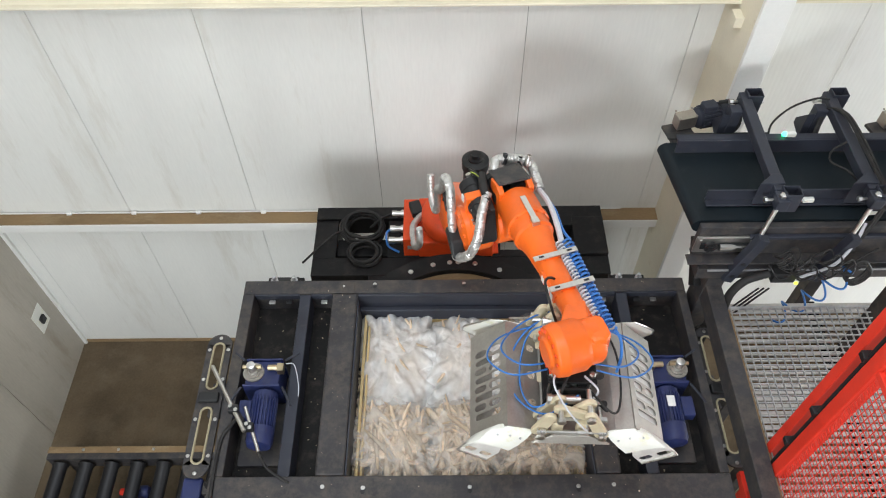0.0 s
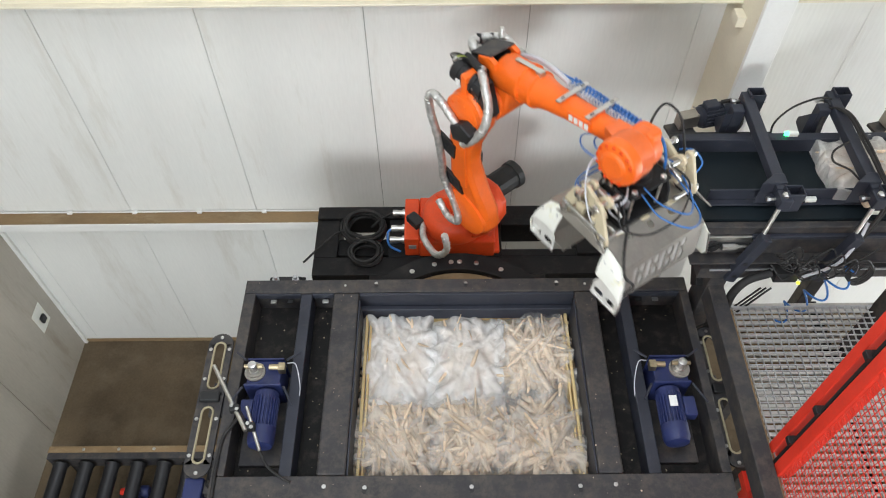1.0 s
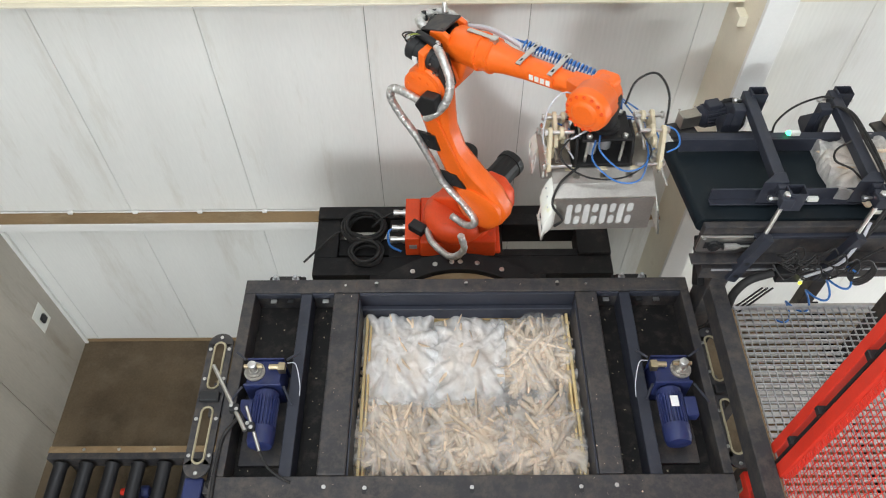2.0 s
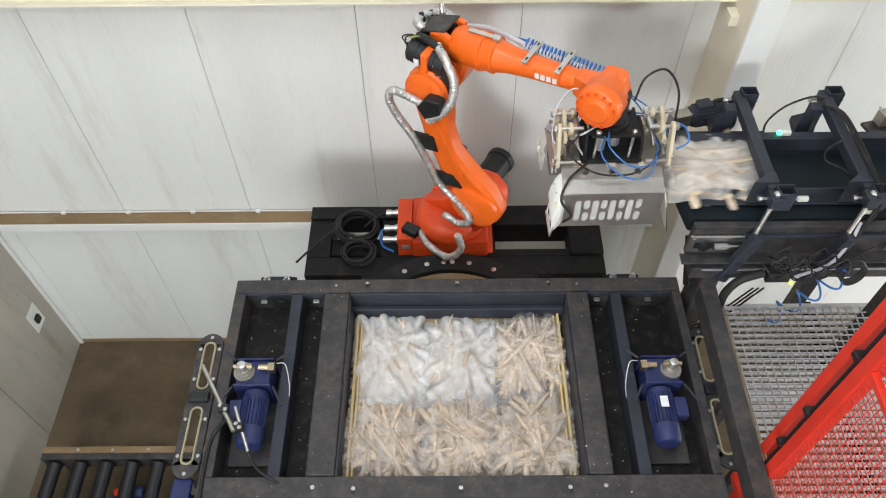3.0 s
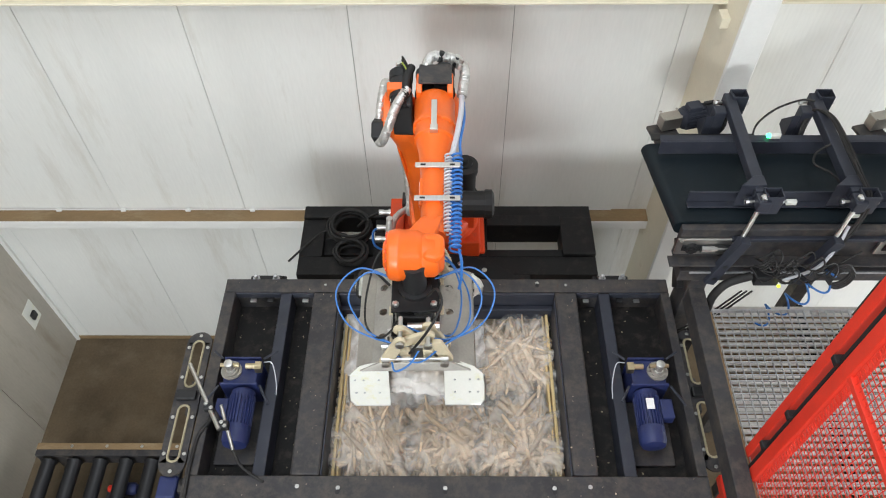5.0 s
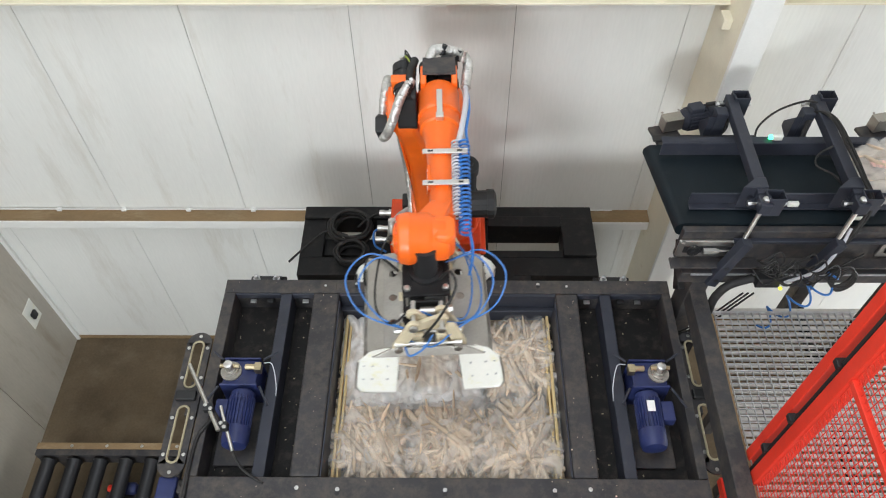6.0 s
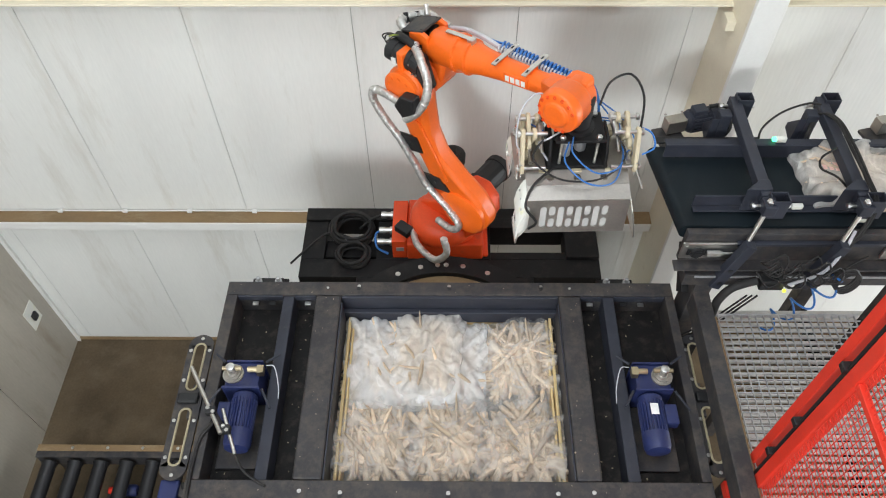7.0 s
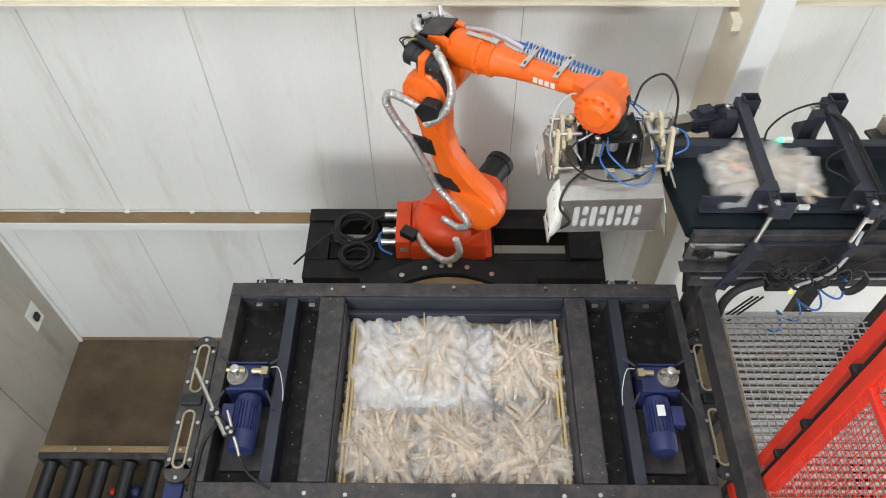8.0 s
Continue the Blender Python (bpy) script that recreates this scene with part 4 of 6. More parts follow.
            v.co.x -= 0.085 * math.sin(math.pi * f) ** 2
    return ob


lower_arm = robot_lower_arm()


def robot_forearm():
    """Pivots at the elbow axis; x along the forearm, z towards its top."""
    bm = bmesh.new()
    turned(bm, (0, -0.11, 0), (0, 1, 0), ((0, 0.105), (0.02, 0.12), (0.20, 0.12), (0.235, 0.10)), 32)
    slab(bm, [(-0.09, -0.06), (0.06, -0.10), (0.135, 0.0), (0.16, 0.08), (0.17, A3 + 0.03), (0.07, A3 + 0.06), (-0.02, A3 - 0.02), (-0.06, 0.07)], lambda u, v, w: (u, -0.075 + w, v), 0.15)
    ob = part("forearm", bm, M_ORANGE, robot, "orange elbow and forearm casting", 0.022, smooth=True)
    bm = bmesh.new()
    turned(bm, (0.06, 0, A3), (1, 0, 0), ((0, 0.088), (0.02, 0.100), (0.155, 0.101), (0.165, 0.107), (0.185, 0.107), (0.19, 0.098), (0.235, 0.094), (0.245, 0.099), (0.262, 0.099), (0.268, 0.088), (0.34, 0.073), (0.46, 0.063), (0.70, 0.056), (0.80, 0.061)), 40)
    part("forearm_tube", bm, M_ORANGE, ob, "tapered orange forearm", smooth=True)
    for k in range(12):
        a = radians(30 * k + 10)
        bm = bmesh.new()
        turned(bm, (0.244, 0.101 * math.cos(a), A3 + 0.101 * math.sin(a)), (1, 0, 0), ((0, 0.007), (0.010, 0.006)), 6)
        part("collar_bolt", bm, M_ORANGE, ob, "painted collar bolt")
    for y in (-0.092, 0.062):
        bm = bmesh.new()
        slab(bm, [(-0.055, A3 - 0.08), (0.08, A3 - 0.10), (0.085, A3 + 0.085), (0.04, A3 + 0.105), (-0.045, A3 + 0.085)], lambda u, v, w: (u, y + w, v), 0.030)
        part("rear_lug", bm, M_ORANGE, ob, "", 0.006)
    # motors behind the elbow, two side by side and one below
    for y, z, r, l in ((0.045, A3 + 0.02, 0.052, 0.17), (-0.05, A3 + 0.005, 0.048, 0.16), (0.0, A3 - 0.085, 0.052, 0.17)):
        bm = bmesh.new()
        turned(bm, (0.04, y, z), (-1, 0, 0), ((0, r * 1.1), (0.03, r * 1.1), (0.03, r), (l * 0.8, r), (l * 0.8, r * 1.08), (l, r * 1.08), (l + 0.01, r * 0.8)), 14)
        part("rear_motor", bm, M_BLACK, ob, "black drive motor", smooth=True)
    bm = bmesh.new()
    box(bm, -0.115, 0.045, -0.080, 0.085, -0.006, 0.006)
    for x, y in ((-0.10, -0.065), (-0.10, 0.07), (0.03, -0.065), (0.03, 0.07)):
        turned(bm, (x, y, 0.006), (0, 0, 1), ((0, 0.007), (0.005, 0.006)), 6)
    part("motor_cover", bm, M_STEEL, ob, "dark grey cover plate", 0.002, m=pose(0.0, 0, A3 + 0.098, 0, -14, 0))
    # elbow motor on the outer side, with its strap
    bm = bmesh.new()
    turned(bm, (0.10, -0.175, 0.150), (-1, 0, 0.22), ((0, 0.052), (0.06, 0.052), (0.06, 0.058), (0.17, 0.058), (0.17, 0.062), (0.215, 0.062), (0.23, 0.045)), 20)
    part("elbow_motor", bm, M_BLACK, ob, "black elbow motor", smooth=True)
    bar("motor_label", M_MARK, ob, -0.060, -0.030, -0.241, -0.232, 0.155, 0.19, "small pale label", 0.001)
    bm = bmesh.new()
    slab(bm, [(-0.030, 0.05), (0.012, 0.04), (0.027, 0.225), (-0.012, 0.24)], lambda u, v, w: (u, -0.242 + w, v), 0.11)
    part("motor_strap", bm, M_ORANGE, ob, "orange strap over the motor", 0.006)
    bm = bmesh.new()
    slab(bm, [(0.035, 0.045), (0.105, -0.045), (0.14, 0.01), (0.10, 0.19), (0.03, 0.21)], lambda u, v, w: (u, -0.215 + w, v), 0.10)
    part("junction_box", bm, M_BLACK, ob, "black junction box", 0.008)
    for u, v in ((0.06, 0.05), (0.10, 0.0), (0.05, 0.17), (0.085, 0.11), (0.06, 0.11)):
        bm = bmesh.new()
        turned(bm, (u, -0.215, v), (0, -1, 0), ((0, 0.008), (0.012, 0.007)), 8)
        part("gland", bm, M_CHROME, ob, "bright cable gland", smooth=True)
    for k, (x, y, z) in enumerate(((-0.13, -0.15, A3 + 0.00), (-0.10, -0.17, A3 + 0.03), (-0.15, 0.10, A3 + 0.02), (-0.09, 0.12, A3 + 0.07), (-0.16, 0.02, A3 + 0.05))):
        bm = bmesh.new()
        turned(bm, (x, y, z), (-0.3, (1 if y > 0 else -1) * 0.3, 0.9), ((0, 0.018), (0.03, 0.018), (0.03, 0.012), (0.055, 0.014)), 10)
        part("connector", bm, M_CHROME if k % 2 else M_BLACK, ob, "cable connector", smooth=True)
    for k, (dx, m) in enumerate(((0.0, M_RUBBER), (0.02, M_YELLOWWIRE), (-0.02, M_RUBBER), (0.04, M_RUBBER))):
        rod("signal_wire", m, ob, curve([(-0.12 + dx, -0.15, A3 + 0.01), (-0.15 + dx, -0.17, A3 + 0.07), (-0.10 + dx, -0.15, A3 + 0.09), (-0.05 + dx, -0.12, A3 + 0.05)], 6), 0.004, "thin looped wire", 6)
    rod("rear_hose", M_FOIL, ob, curve([(-0.11, -0.05, A3 + 0.055), (-0.165, -0.02, A3 + 0.075), (-0.18, 0.05, A3 + 0.06), (-0.165, 0.12, A3 + 0.045), (-0.10, 0.15, A3 + 0.045), (-0.03, 0.145, A3 + 0.03), (0.05, 0.135, A3 + 0.02)], 8), 0.026, "silver-wrapped hose", 12)
    rod("elbow_hose", M_FOIL, ob, curve([(0.03, -0.135, A3 + 0.06), (0.12, -0.195, A3 + 0.02), (0.185, -0.235, A3 - 0.06), (0.185, -0.27, A3 - 0.16), (0.13, -0.295, A3 - 0.25), (0.05, -0.31, A3 - 0.32)], 9), 0.024, "silver-wrapped hose", 12)
    rod("side_cable", M_RUBBER, ob, curve([(-0.10, -0.12, A3 + 0.07), (-0.02, -0.14, A3 + 0.075), (0.06, -0.15, A3 + 0.05), (0.11, -0.19, A3 + 0.02)], 8), 0.022, "black cable sleeve", 10)
    # hose carriers on top with clamp bars
    for x in (0.515, 0.70):
        bm = bmesh.new()
        box(bm, x - 0.014, x + 0.014, -0.085, 0.125, A3 + 0.070, A3 + 0.078)
        clamp = part("clamp_bar", bm, M_BRUSHED, ob, "bright slotted clamp bar", 0.002)
        for y in (-0.048, 0.088):
            bar("slot", M_BLACK, clamp, x - 0.005, x + 0.005, y - 0.012, y + 0.012, A3 + 0.0782, A3 + 0.0790, "dark slot", 0)
        bm = bmesh.new()
        box(bm, x - 0.012, x + 0.012, -0.03, 0.03, A3 + 0.045, A3 + 0.070)
        part("clamp_foot", bm, M_ORANGE, ob)
    bm = bmesh.new()
    box(bm, 0.15, 0.33, -0.014, 0.014, A3 + 0.108, A3 + 0.113)
    box(bm, 0.15, 0.18, -0.010, 0.010, A3 + 0.095, A3 + 0.108)
    box(bm, 0.30, 0.335, -0.018, 0.018, A3 + 0.085, A3 + 0.112)
    part("rail_bar", bm, M_BRUSHED, ob, "short bright rail", 0.002)
    rod("coil_hose", M_HOSE_BLUE, ob, coil((0.44, 0.110, A3 + 0.045), (0.94, 0.10, A3 + 0.01), 0.025, 22), 0.0058, "coiled blue air hose", 6)
    rod("coil_hose", M_HOSE_GREY, ob, coil((0.44, 0.070, A3 + 0.050), (0.86, 0.066, A3 + 0.02), 0.017, 22), 0.0050, "coiled pale hose", 6)
    rod("air_hose", M_HOSE_GREY, ob, curve([(0.05, 0.135, A3 + 0.02), (0.18, 0.13, A3 + 0.05), (0.32, 0.11, A3 + 0.055), (0.44, 0.085, A3 + 0.050)], 6), 0.014, "grey hose", 8)
    rod("air_hose", M_HOSE_BLUE, ob, curve([(0.08, 0.145, A3 + 0.01), (0.22, 0.145, A3 + 0.04), (0.36, 0.125, A3 + 0.045), (0.44, 0.13, A3 + 0.045)], 6), 0.007, "blue hose", 6)
    rod("air_hose", M_HOSE_BLUE, ob, curve([(0.94, 0.12, A3 + 0.01), (0.98, 0.13, A3 - 0.02), (1.01, 0.13, A3 - 0.10), (1.02, 0.12, A3 - 0.20)], 6), 0.007, "blue hose", 6)
    # maker's mark as plain bars on the outer side
    bm = bmesh.new()
    slab(bm, [(0.56, A3 - 0.022), (0.71, A3 - 0.020), (0.71, A3 + 0.030), (0.56, A3 + 0.032)], lambda u, v, w: (u, -0.0640 + w, v), 0.03)
    part("mark_flat", bm, M_ORANGE, ob, "", 0.003)
    for k in range(4):
        bm = bmesh.new()
        box(bm, 0.572 + 0.033 * k, 0.596 + 0.033 * k, -0.0660, -0.0642, A3 - 0.012, A3 + 0.020)
        part("side_mark", bm, M_MARK, ob, "white maker's mark")
    # wrist
    bm = bmesh.new()
    turned(bm, (D4, -0.215, WRIST_Z), (0, 1, 0), ((0, 0.058), (0.008, 0.066), (0.014, 0.068), (0.016, 0.092), (0.026, 0.110), (0.060, 0.116), (0.075, 0.117), (0.080, 0.113), (0.15, 0.113), (0.18, 0.095)), 40)
    slab(bm, [(0.78, A3 - 0.050), (D4 - 0.06, WRIST_Z - 0.075), (D4 + 0.03, WRIST_Z - 0.075), (D4 + 0.03, WRIST_Z + 0.070), (D4 - 0.06, WRIST_Z + 0.070), (0.78, A3 + 0.050)], lambda u, v, w: (u, -0.13 + w * (0.75 if u < D4 - 0.1 else 1.0) + (0.08 if u < D4 - 0.1 else 0.0), v), 0.13)
    turned(bm, (D4, -0.06, WRIST_Z), (0, 1, 0), ((0, 0.10), (0.07, 0.098), (0.09, 0.085)), 32)
    wrist = part("wrist", bm, M_ORANGE, ob, "round orange wrist housing", 0.006, smooth=True)
    for i in range(12):
        a = radians(20 + 25 * i)
        bm = bmesh.new()
        turned(bm, (D4 + 0.095 * math.cos(a), -0.196, WRIST_Z + 0.095 * math.sin(a)), (0, -1, 0), ((0, 0.009), (0.006, 0.009), (0.006, 0.005), (0.002, 0.005)), 8)
        part("cap_bolt", bm, M_REDORANGE, wrist, "sunk cap screw")
    bm = bmesh.new()
    slab(bm, [(D4 - 0.06, -0.04), (D4 + 0.065, -0.04), (D4 + 0.075, 0.02), (D4 + 0.05, 0.055), (D4 - 0.045, 0.055), (D4 - 0.06, 0.03)], lambda u, v, w: (u, v, WRIST_Z - 0.06 + w), 0.155)
    part("wrist_motor", bm, M_ORANGE, ob, "orange wrist motor cover", 0.018)
    return ob


forearm = robot_forearm()

# ---- clamshell sack gripper ----
gripper = thing("sack_gripper", "steel clamshell gripper with slotted jaws and blue hoses", "gripper")
HINGE_Y, HINGE_Z = 0.115, -0.325


def gripper_body():
    g = gripper
    bm = bmesh.new()
    turned(bm, (0, 0, -0.135), (0, 0, 1), ((0, 0.075), (0.02, 0.075), (0.02, 0.055), (0.19, 0.055)), 24)
    part("flange", bm, M_BLACK, g, "black tool flange", smooth=True)
    bm = bmesh.new()
    box(bm, -0.125, 0.125, -0.105, 0.105, -0.15, -0.135)
    part("top_plate", bm, M_STEEL2, g, "black top plate", 0.004)
    bm = bmesh.new()
    for sx in (-1, 1):
        slab(bm, [(-0.115, -0.315), (0.115, -0.315), (0.105, -0.23), (0.06, -0.15), (-0.06, -0.15), (-0.105, -0.23)], lambda u, v, w: (sx * 0.142 - 0.008 + w, u, v), 0.016)
    box(bm, -0.158, 0.158, -0.11, 0.11, -0.325, -0.305)
    part("cradle", bm, M_STEEL2, g, "black steel cradle", 0.006)
    for x, y in ((-0.09, -0.085), (0.09, -0.085), (-0.09, 0.085), (0.09, 0.085)):
        bm = bmesh.new()
        tube(bm, [(x, y, -0.305), (x, y, -0.13)], 0.008, 8)
        turned(bm, (x, y, -0.135), (0, 0, 1), ((0, 0.016), (0.014, 0.016), (0.02, 0.009)), 6)
        part("stud", bm, M_CHROME, g, "bright stud and nut", smooth=True)
    bm = bmesh.new()
    turned(bm, (-0.03, -0.02, -0.305), (0, 0, 1), ((0, 0.03), (0.10, 0.03), (0.10, 0.018), (0.14, 0.018)), 14)
    turned(bm, (0.05, 0.02, -0.305), (0, 0, 1), ((0, 0.025), (0.09, 0.025)), 14)
    box(bm, -0.06, 0.03, -0.075, -0.03, -0.305, -0.24)
    part("valve_block", bm, M_GALV, g, "grey valve block", 0.004)
    bm = bmesh.new()
    turned(bm, (0.0, -0.078, -0.235), (0, -1, 0), ((0, 0.006), (0.008, 0.006)), 8)
    part("indicator", bm, M_REDLED, g, "red indicator")
    # deck between the jaws
    bm = bmesh.new()
    box(bm, -0.262, 0.262, -0.12, 0.12, -0.345, -0.328)
    part("deck", bm, M_JAW, g, "brushed steel deck", 0.003)
    for x in (-0.17, 0.0, 0.17):
        for sy in (-1, 1):
            bm = bmesh.new()
            box(bm, x - 0.025, x + 0.025, sy * 0.118 - 0.012, sy * 0.118 + 0.012, -0.33, -0.322)
            part("hinge_lug", bm, M_NYLON, g, "cream hinge lug", 0.003)
    # end linkages: rocker arms, shafts and cylinders
    for sx in (-1, 1):
        for k, (x, y0, z0, y1, z1) in enumerate(((0.205, -0.13, -0.29, -0.06, -0.13), (0.250, -0.06, -0.13, 0.06, -0.19), (0.285, 0.13, -0.29, 0.06, -0.12), (0.228, 0.06, -0.12, -0.03, -0.24), (0.268, -0.14, -0.30, -0.10, -0.17))):
            bm = bmesh.new()
            d = Vector((0, y1 - y0, z1 - z0))
            th = math.degrees(math.atan2(d.z, d.y))
            ol = arc(y1, z1, 0.026, th - 90, th + 90, 8) + arc(y0, z0, 0.030, th + 90, th + 270, 8)
            slab(bm, ol, lambda u, v, w: (sx * x - 0.010 + w, u, v), 0.020)
            part("rocker_arm", bm, M_NYLON, g, "cream nylon rocker arm", 0.004)
        for y, z in ((-0.13, -0.29), (0.13, -0.29), (-0.06, -0.13), (0.06, -0.12)):
            bm = bmesh.new()
            tube(bm, [(sx * 0.165, y, z), (sx * 0.315, y, z)], 0.011, 10)
            turned(bm, (sx * 0.30, y, z), (sx, 0, 0), ((0, 0.019), (0.012, 0.019), (0.015, 0.01)), 8)
            part("shaft", bm, M_CHROME, g, "bright pivot shaft", smooth=True)
        bm = bmesh.new()
        tube(bm, [(sx * 0.19, -0.09, -0.16), (sx * 0.19, 0.03, -0.16)], 0.020, 14)
        tube(bm, [(sx * 0.19, 0.03, -0.16), (sx * 0.19, 0.12, -0.19)], 0.008, 8)
        turned(bm, (sx * 0.19, -0.09, -0.16), (0, -1, 0), ((0, 0.024), (0.02, 0.024)), 8)
        part("cylinder", bm, M_BRUSHED, g, "small bright air cylinder", smooth=True)
        for x, z in ((0.245, -0.235), (0.292, -0.262)):
            bm = bmesh.new()
            tube(bm, [(sx * x, -0.13, z), (sx * x, 0.13, z)], 0.0075, 8)
            for y in (-0.13, 0.13, 0.04):
                turned(bm, (sx * x, y - 0.018, z), (0, 1, 0), ((0, 0.013), (0.036, 0.013)), 8)
            part("tie_rod", bm, M_CHROME, g, "bright tie rod with clevis ends", smooth=True)
        for y in (-0.085, 0.02):
            bm = bmesh.new()
            box(bm, sx * 0.262 - 0.012, sx * 0.262 + 0.012, y, y + 0.05, -0.30, -0.225)
            part("clevis_block", bm, M_NYLON, g, "cream clevis block", 0.005)
        bm = bmesh.new()
        slab(bm, [(-0.15, -0.345), (0.15, -0.345), (0.15, -0.33), (0.06, -0.28), (-0.06, -0.28), (-0.15, -0.33)], lambda u, v, w: (sx * 0.290 - 0.004 + w, u, v), 0.008)
        part("end_plate", bm, M_BRUSHED, g, "bright end plate", 0.002)
        bm = bmesh.new()
        wide = 0.25 if sx < 0 else 0.17
        slab(bm, [(-wide, -0.330), (wide, -0.330), (wide - 0.09, -0.290), (0.09 - wide, -0.290)], lambda u, v, w: (sx * (0.312 - (v + 0.33) * 0.5) - 0.005 + w, u, v), 0.010)
        part("end_bar", bm, M_JAW, g, "worn steel end bar", 0.003)
        bm = bmesh.new()
        box(bm, sx * 0.175 - 0.02, sx * 0.175 + 0.02, -0.10, -0.055, -0.315, -0.215)
        part("valve", bm, M_NYLON, g, "pale valve", 0.004)
    # hoses
    for pts, r, m, l in (
        ([(0.06, 0.10, -0.14), (0.10, 0.26, -0.12), (0.00, 0.36, -0.16), (-0.14, 0.30, -0.22), (-0.22, 0.12, -0.24), (-0.23, 0.0, -0.23)], 0.0042, M_HOSE_BLUE, "blue air hose"),
        ([(0.06, -0.10, -0.14), (0.10, -0.26, -0.12), (0.00, -0.36, -0.16), (-0.14, -0.30, -0.22), (-0.22, -0.12, -0.24), (-0.23, 0.0, -0.235)], 0.0042, M_HOSE_BLUE, "blue air hose"),
        ([(0.04, 0.09, -0.12), (0.06, 0.22, -0.10), (-0.04, 0.30, -0.15), (-0.17, 0.22, -0.21), (-0.24, 0.10, -0.22), (-0.27, 0.06, -0.25)], 0.0042, M_HOSE_BLUE, "blue air hose"),
        ([(0.04, -0.09, -0.12), (0.06, -0.22, -0.10), (-0.04, -0.30, -0.15), (-0.17, -0.24, -0.20), (-0.26, -0.12, -0.21), (-0.31, -0.02, -0.26), (-0.28, 0.08, -0.26)], 0.0042, M_HOSE_BLUE, "blue air hose"),
        ([(0.17, -0.05, -0.16), (0.20, -0.16, -0.22), (0.08, -0.21, -0.27), (-0.08, -0.20, -0.27), (-0.19, -0.15, -0.24), (-0.18, -0.04, -0.15)], 0.0042, M_HOSE_BLUE, "blue air hose"),
        ([(0.18, 0.02, -0.14), (0.24, -0.12, -0.20), (0.10, -0.24, -0.29), (-0.10, -0.24, -0.29), (-0.22, -0.13, -0.22), (-0.20, 0.05, -0.13)], 0.0042, M_HOSE_BLUE, "blue air hose"),
        ([(0.16, 0.06, -0.12), (0.24, 0.17, -0.18), (0.10, 0.23, -0.27), (-0.10, 0.23, -0.27), (-0.22, 0.15, -0.20), (-0.17, 0.05, -0.12)], 0.0050, M_RUBBER, "black air hose"),
        ([(-0.10, -0.06, -0.05), (-0.14, -0.10, 0.06), (-0.24, -0.12, 0.09), (-0.31, -0.06, 0.0), (-0.31, 0.02, -0.18)], 0.006, M_RUBBER, "black hose loop"),
        ([(0.10, -0.02, -0.08), (0.17, -0.05, -0.10), (0.19, -0.06, -0.22)], 0.007, M_RUBBER, "black hose"),
        ([(0.10, 0.05, -0.12), (0.17, 0.10, -0.12), (0.20, 0.05, -0.20), (0.15, 0.09, -0.28)], 0.005, M_HOSE_GREY, "pale hose"),
        ([(0.08, -0.06, -0.06), (0.20, -0.10, 0.0), (0.29, -0.04, -0.06), (0.31, 0.05, -0.20), (0.25, 0.06, -0.24)], 0.004, M_HOSE_GREY, "pale blue hose"),
        ([(0.13, 0.13, -0.30), (0.23, 0.22, -0.32), (0.27, 0.29, -0.40), (0.21, 0.31, -0.50), (0.24, 0.29, -0.58)], 0.007, M_RUBBER, "black hose"),
        ([(-0.31, -0.02, -0.16), (-0.37, 0.02, -0.17), (-0.38, 0.08, -0.21), (-0.32, 0.10, -0.24)], 0.0045, M_HOSE_BLUE, "blue hose"),
    ):
        rod("hose", m, g, curve(pts, 8), r, l, 8)


gripper_body()


def pierced(bm, place, u0, u1, v0, v1, r, depth, n=4):
    """A plate cell with one round-ended slot through it; place maps (u, v, w) into space."""
    cu, cv = (u0 + u1) / 2, (v0 + v1) / 2
    hu, hv = (u1 - u0) / 2, (v1 - v0) / 2
    su, sv = hu - r[0], hv - r[1]  # half size of the slot
    rad = min(su, sv)
    corner = math.atan2(hv, hu)
    angles = sorted(set([2 * math.pi * k / (8 * n) for k in range(8 * n)] + [corner, math.pi - corner, math.pi + corner, 2 * math.pi - corner]))
    rings = [[], [], [], []]
    for a in angles:
        c, d = math.cos(a), math.sin(a)
        f = min(hu / abs(c) if abs(c) > 1e-6 else 9, hv / abs(d) if abs(d) > 1e-6 else 9)
        # the slot's edge along this direction: a box with round corners
        lo, hi = 0.0, f
        for _ in range(18):
            mid = (lo + hi) / 2
            qx, qy = max(abs(c * mid) - (su - rad), 0), max(abs(d * mid) - (sv - rad), 0)
            lo, hi = (mid, hi) if math.hypot(qx, qy) < rad else (lo, mid)
        for k, (g, w) in enumerate(((f, 0), (lo, 0), (f, depth), (lo, depth))):
            rings[k].append(bm.verts.new(place(cu + c * g, cv + d * g, w)))
    m = len(angles)
    for k in range(m):
        q = (k + 1) % m
        for a, b in ((0, 1), (1, 3), (3, 2), (2, 0)):
            bm.faces.new((rings[a][k], rings[a][q], rings[b][q], rings[b][k]))


def shell(bm, rings, off):
    """A bent sheet through rows of points, off metres thick along x."""
    layers = [[[bm.verts.new((x + o, y, z)) for x, y, z in row] for row in rings] for o in (0, off)]
    nr, nc = len(rings), len(rings[0])
    for lay in layers:
        for a in range(nr - 1):
            for b in range(nc - 1):
                bm.faces.new((lay[a][b], lay[a + 1][b], lay[a + 1][b + 1], lay[a][b + 1]))
    rim = [(a, 0) for a in range(nr)] + [(nr - 1, b) for b in range(1, nc)] + [(a, nc - 1) for a in range(nr - 2, -1, -1)] + [(0, b) for b in range(nc - 2, 0, -1)]
    for (a, b), (c, d) in zip(rim, rim[1:] + rim[:1]):
        bm.faces.new((layers[0][a][b], layers[0][c][d], layers[1][c][d], layers[1][a][b]))


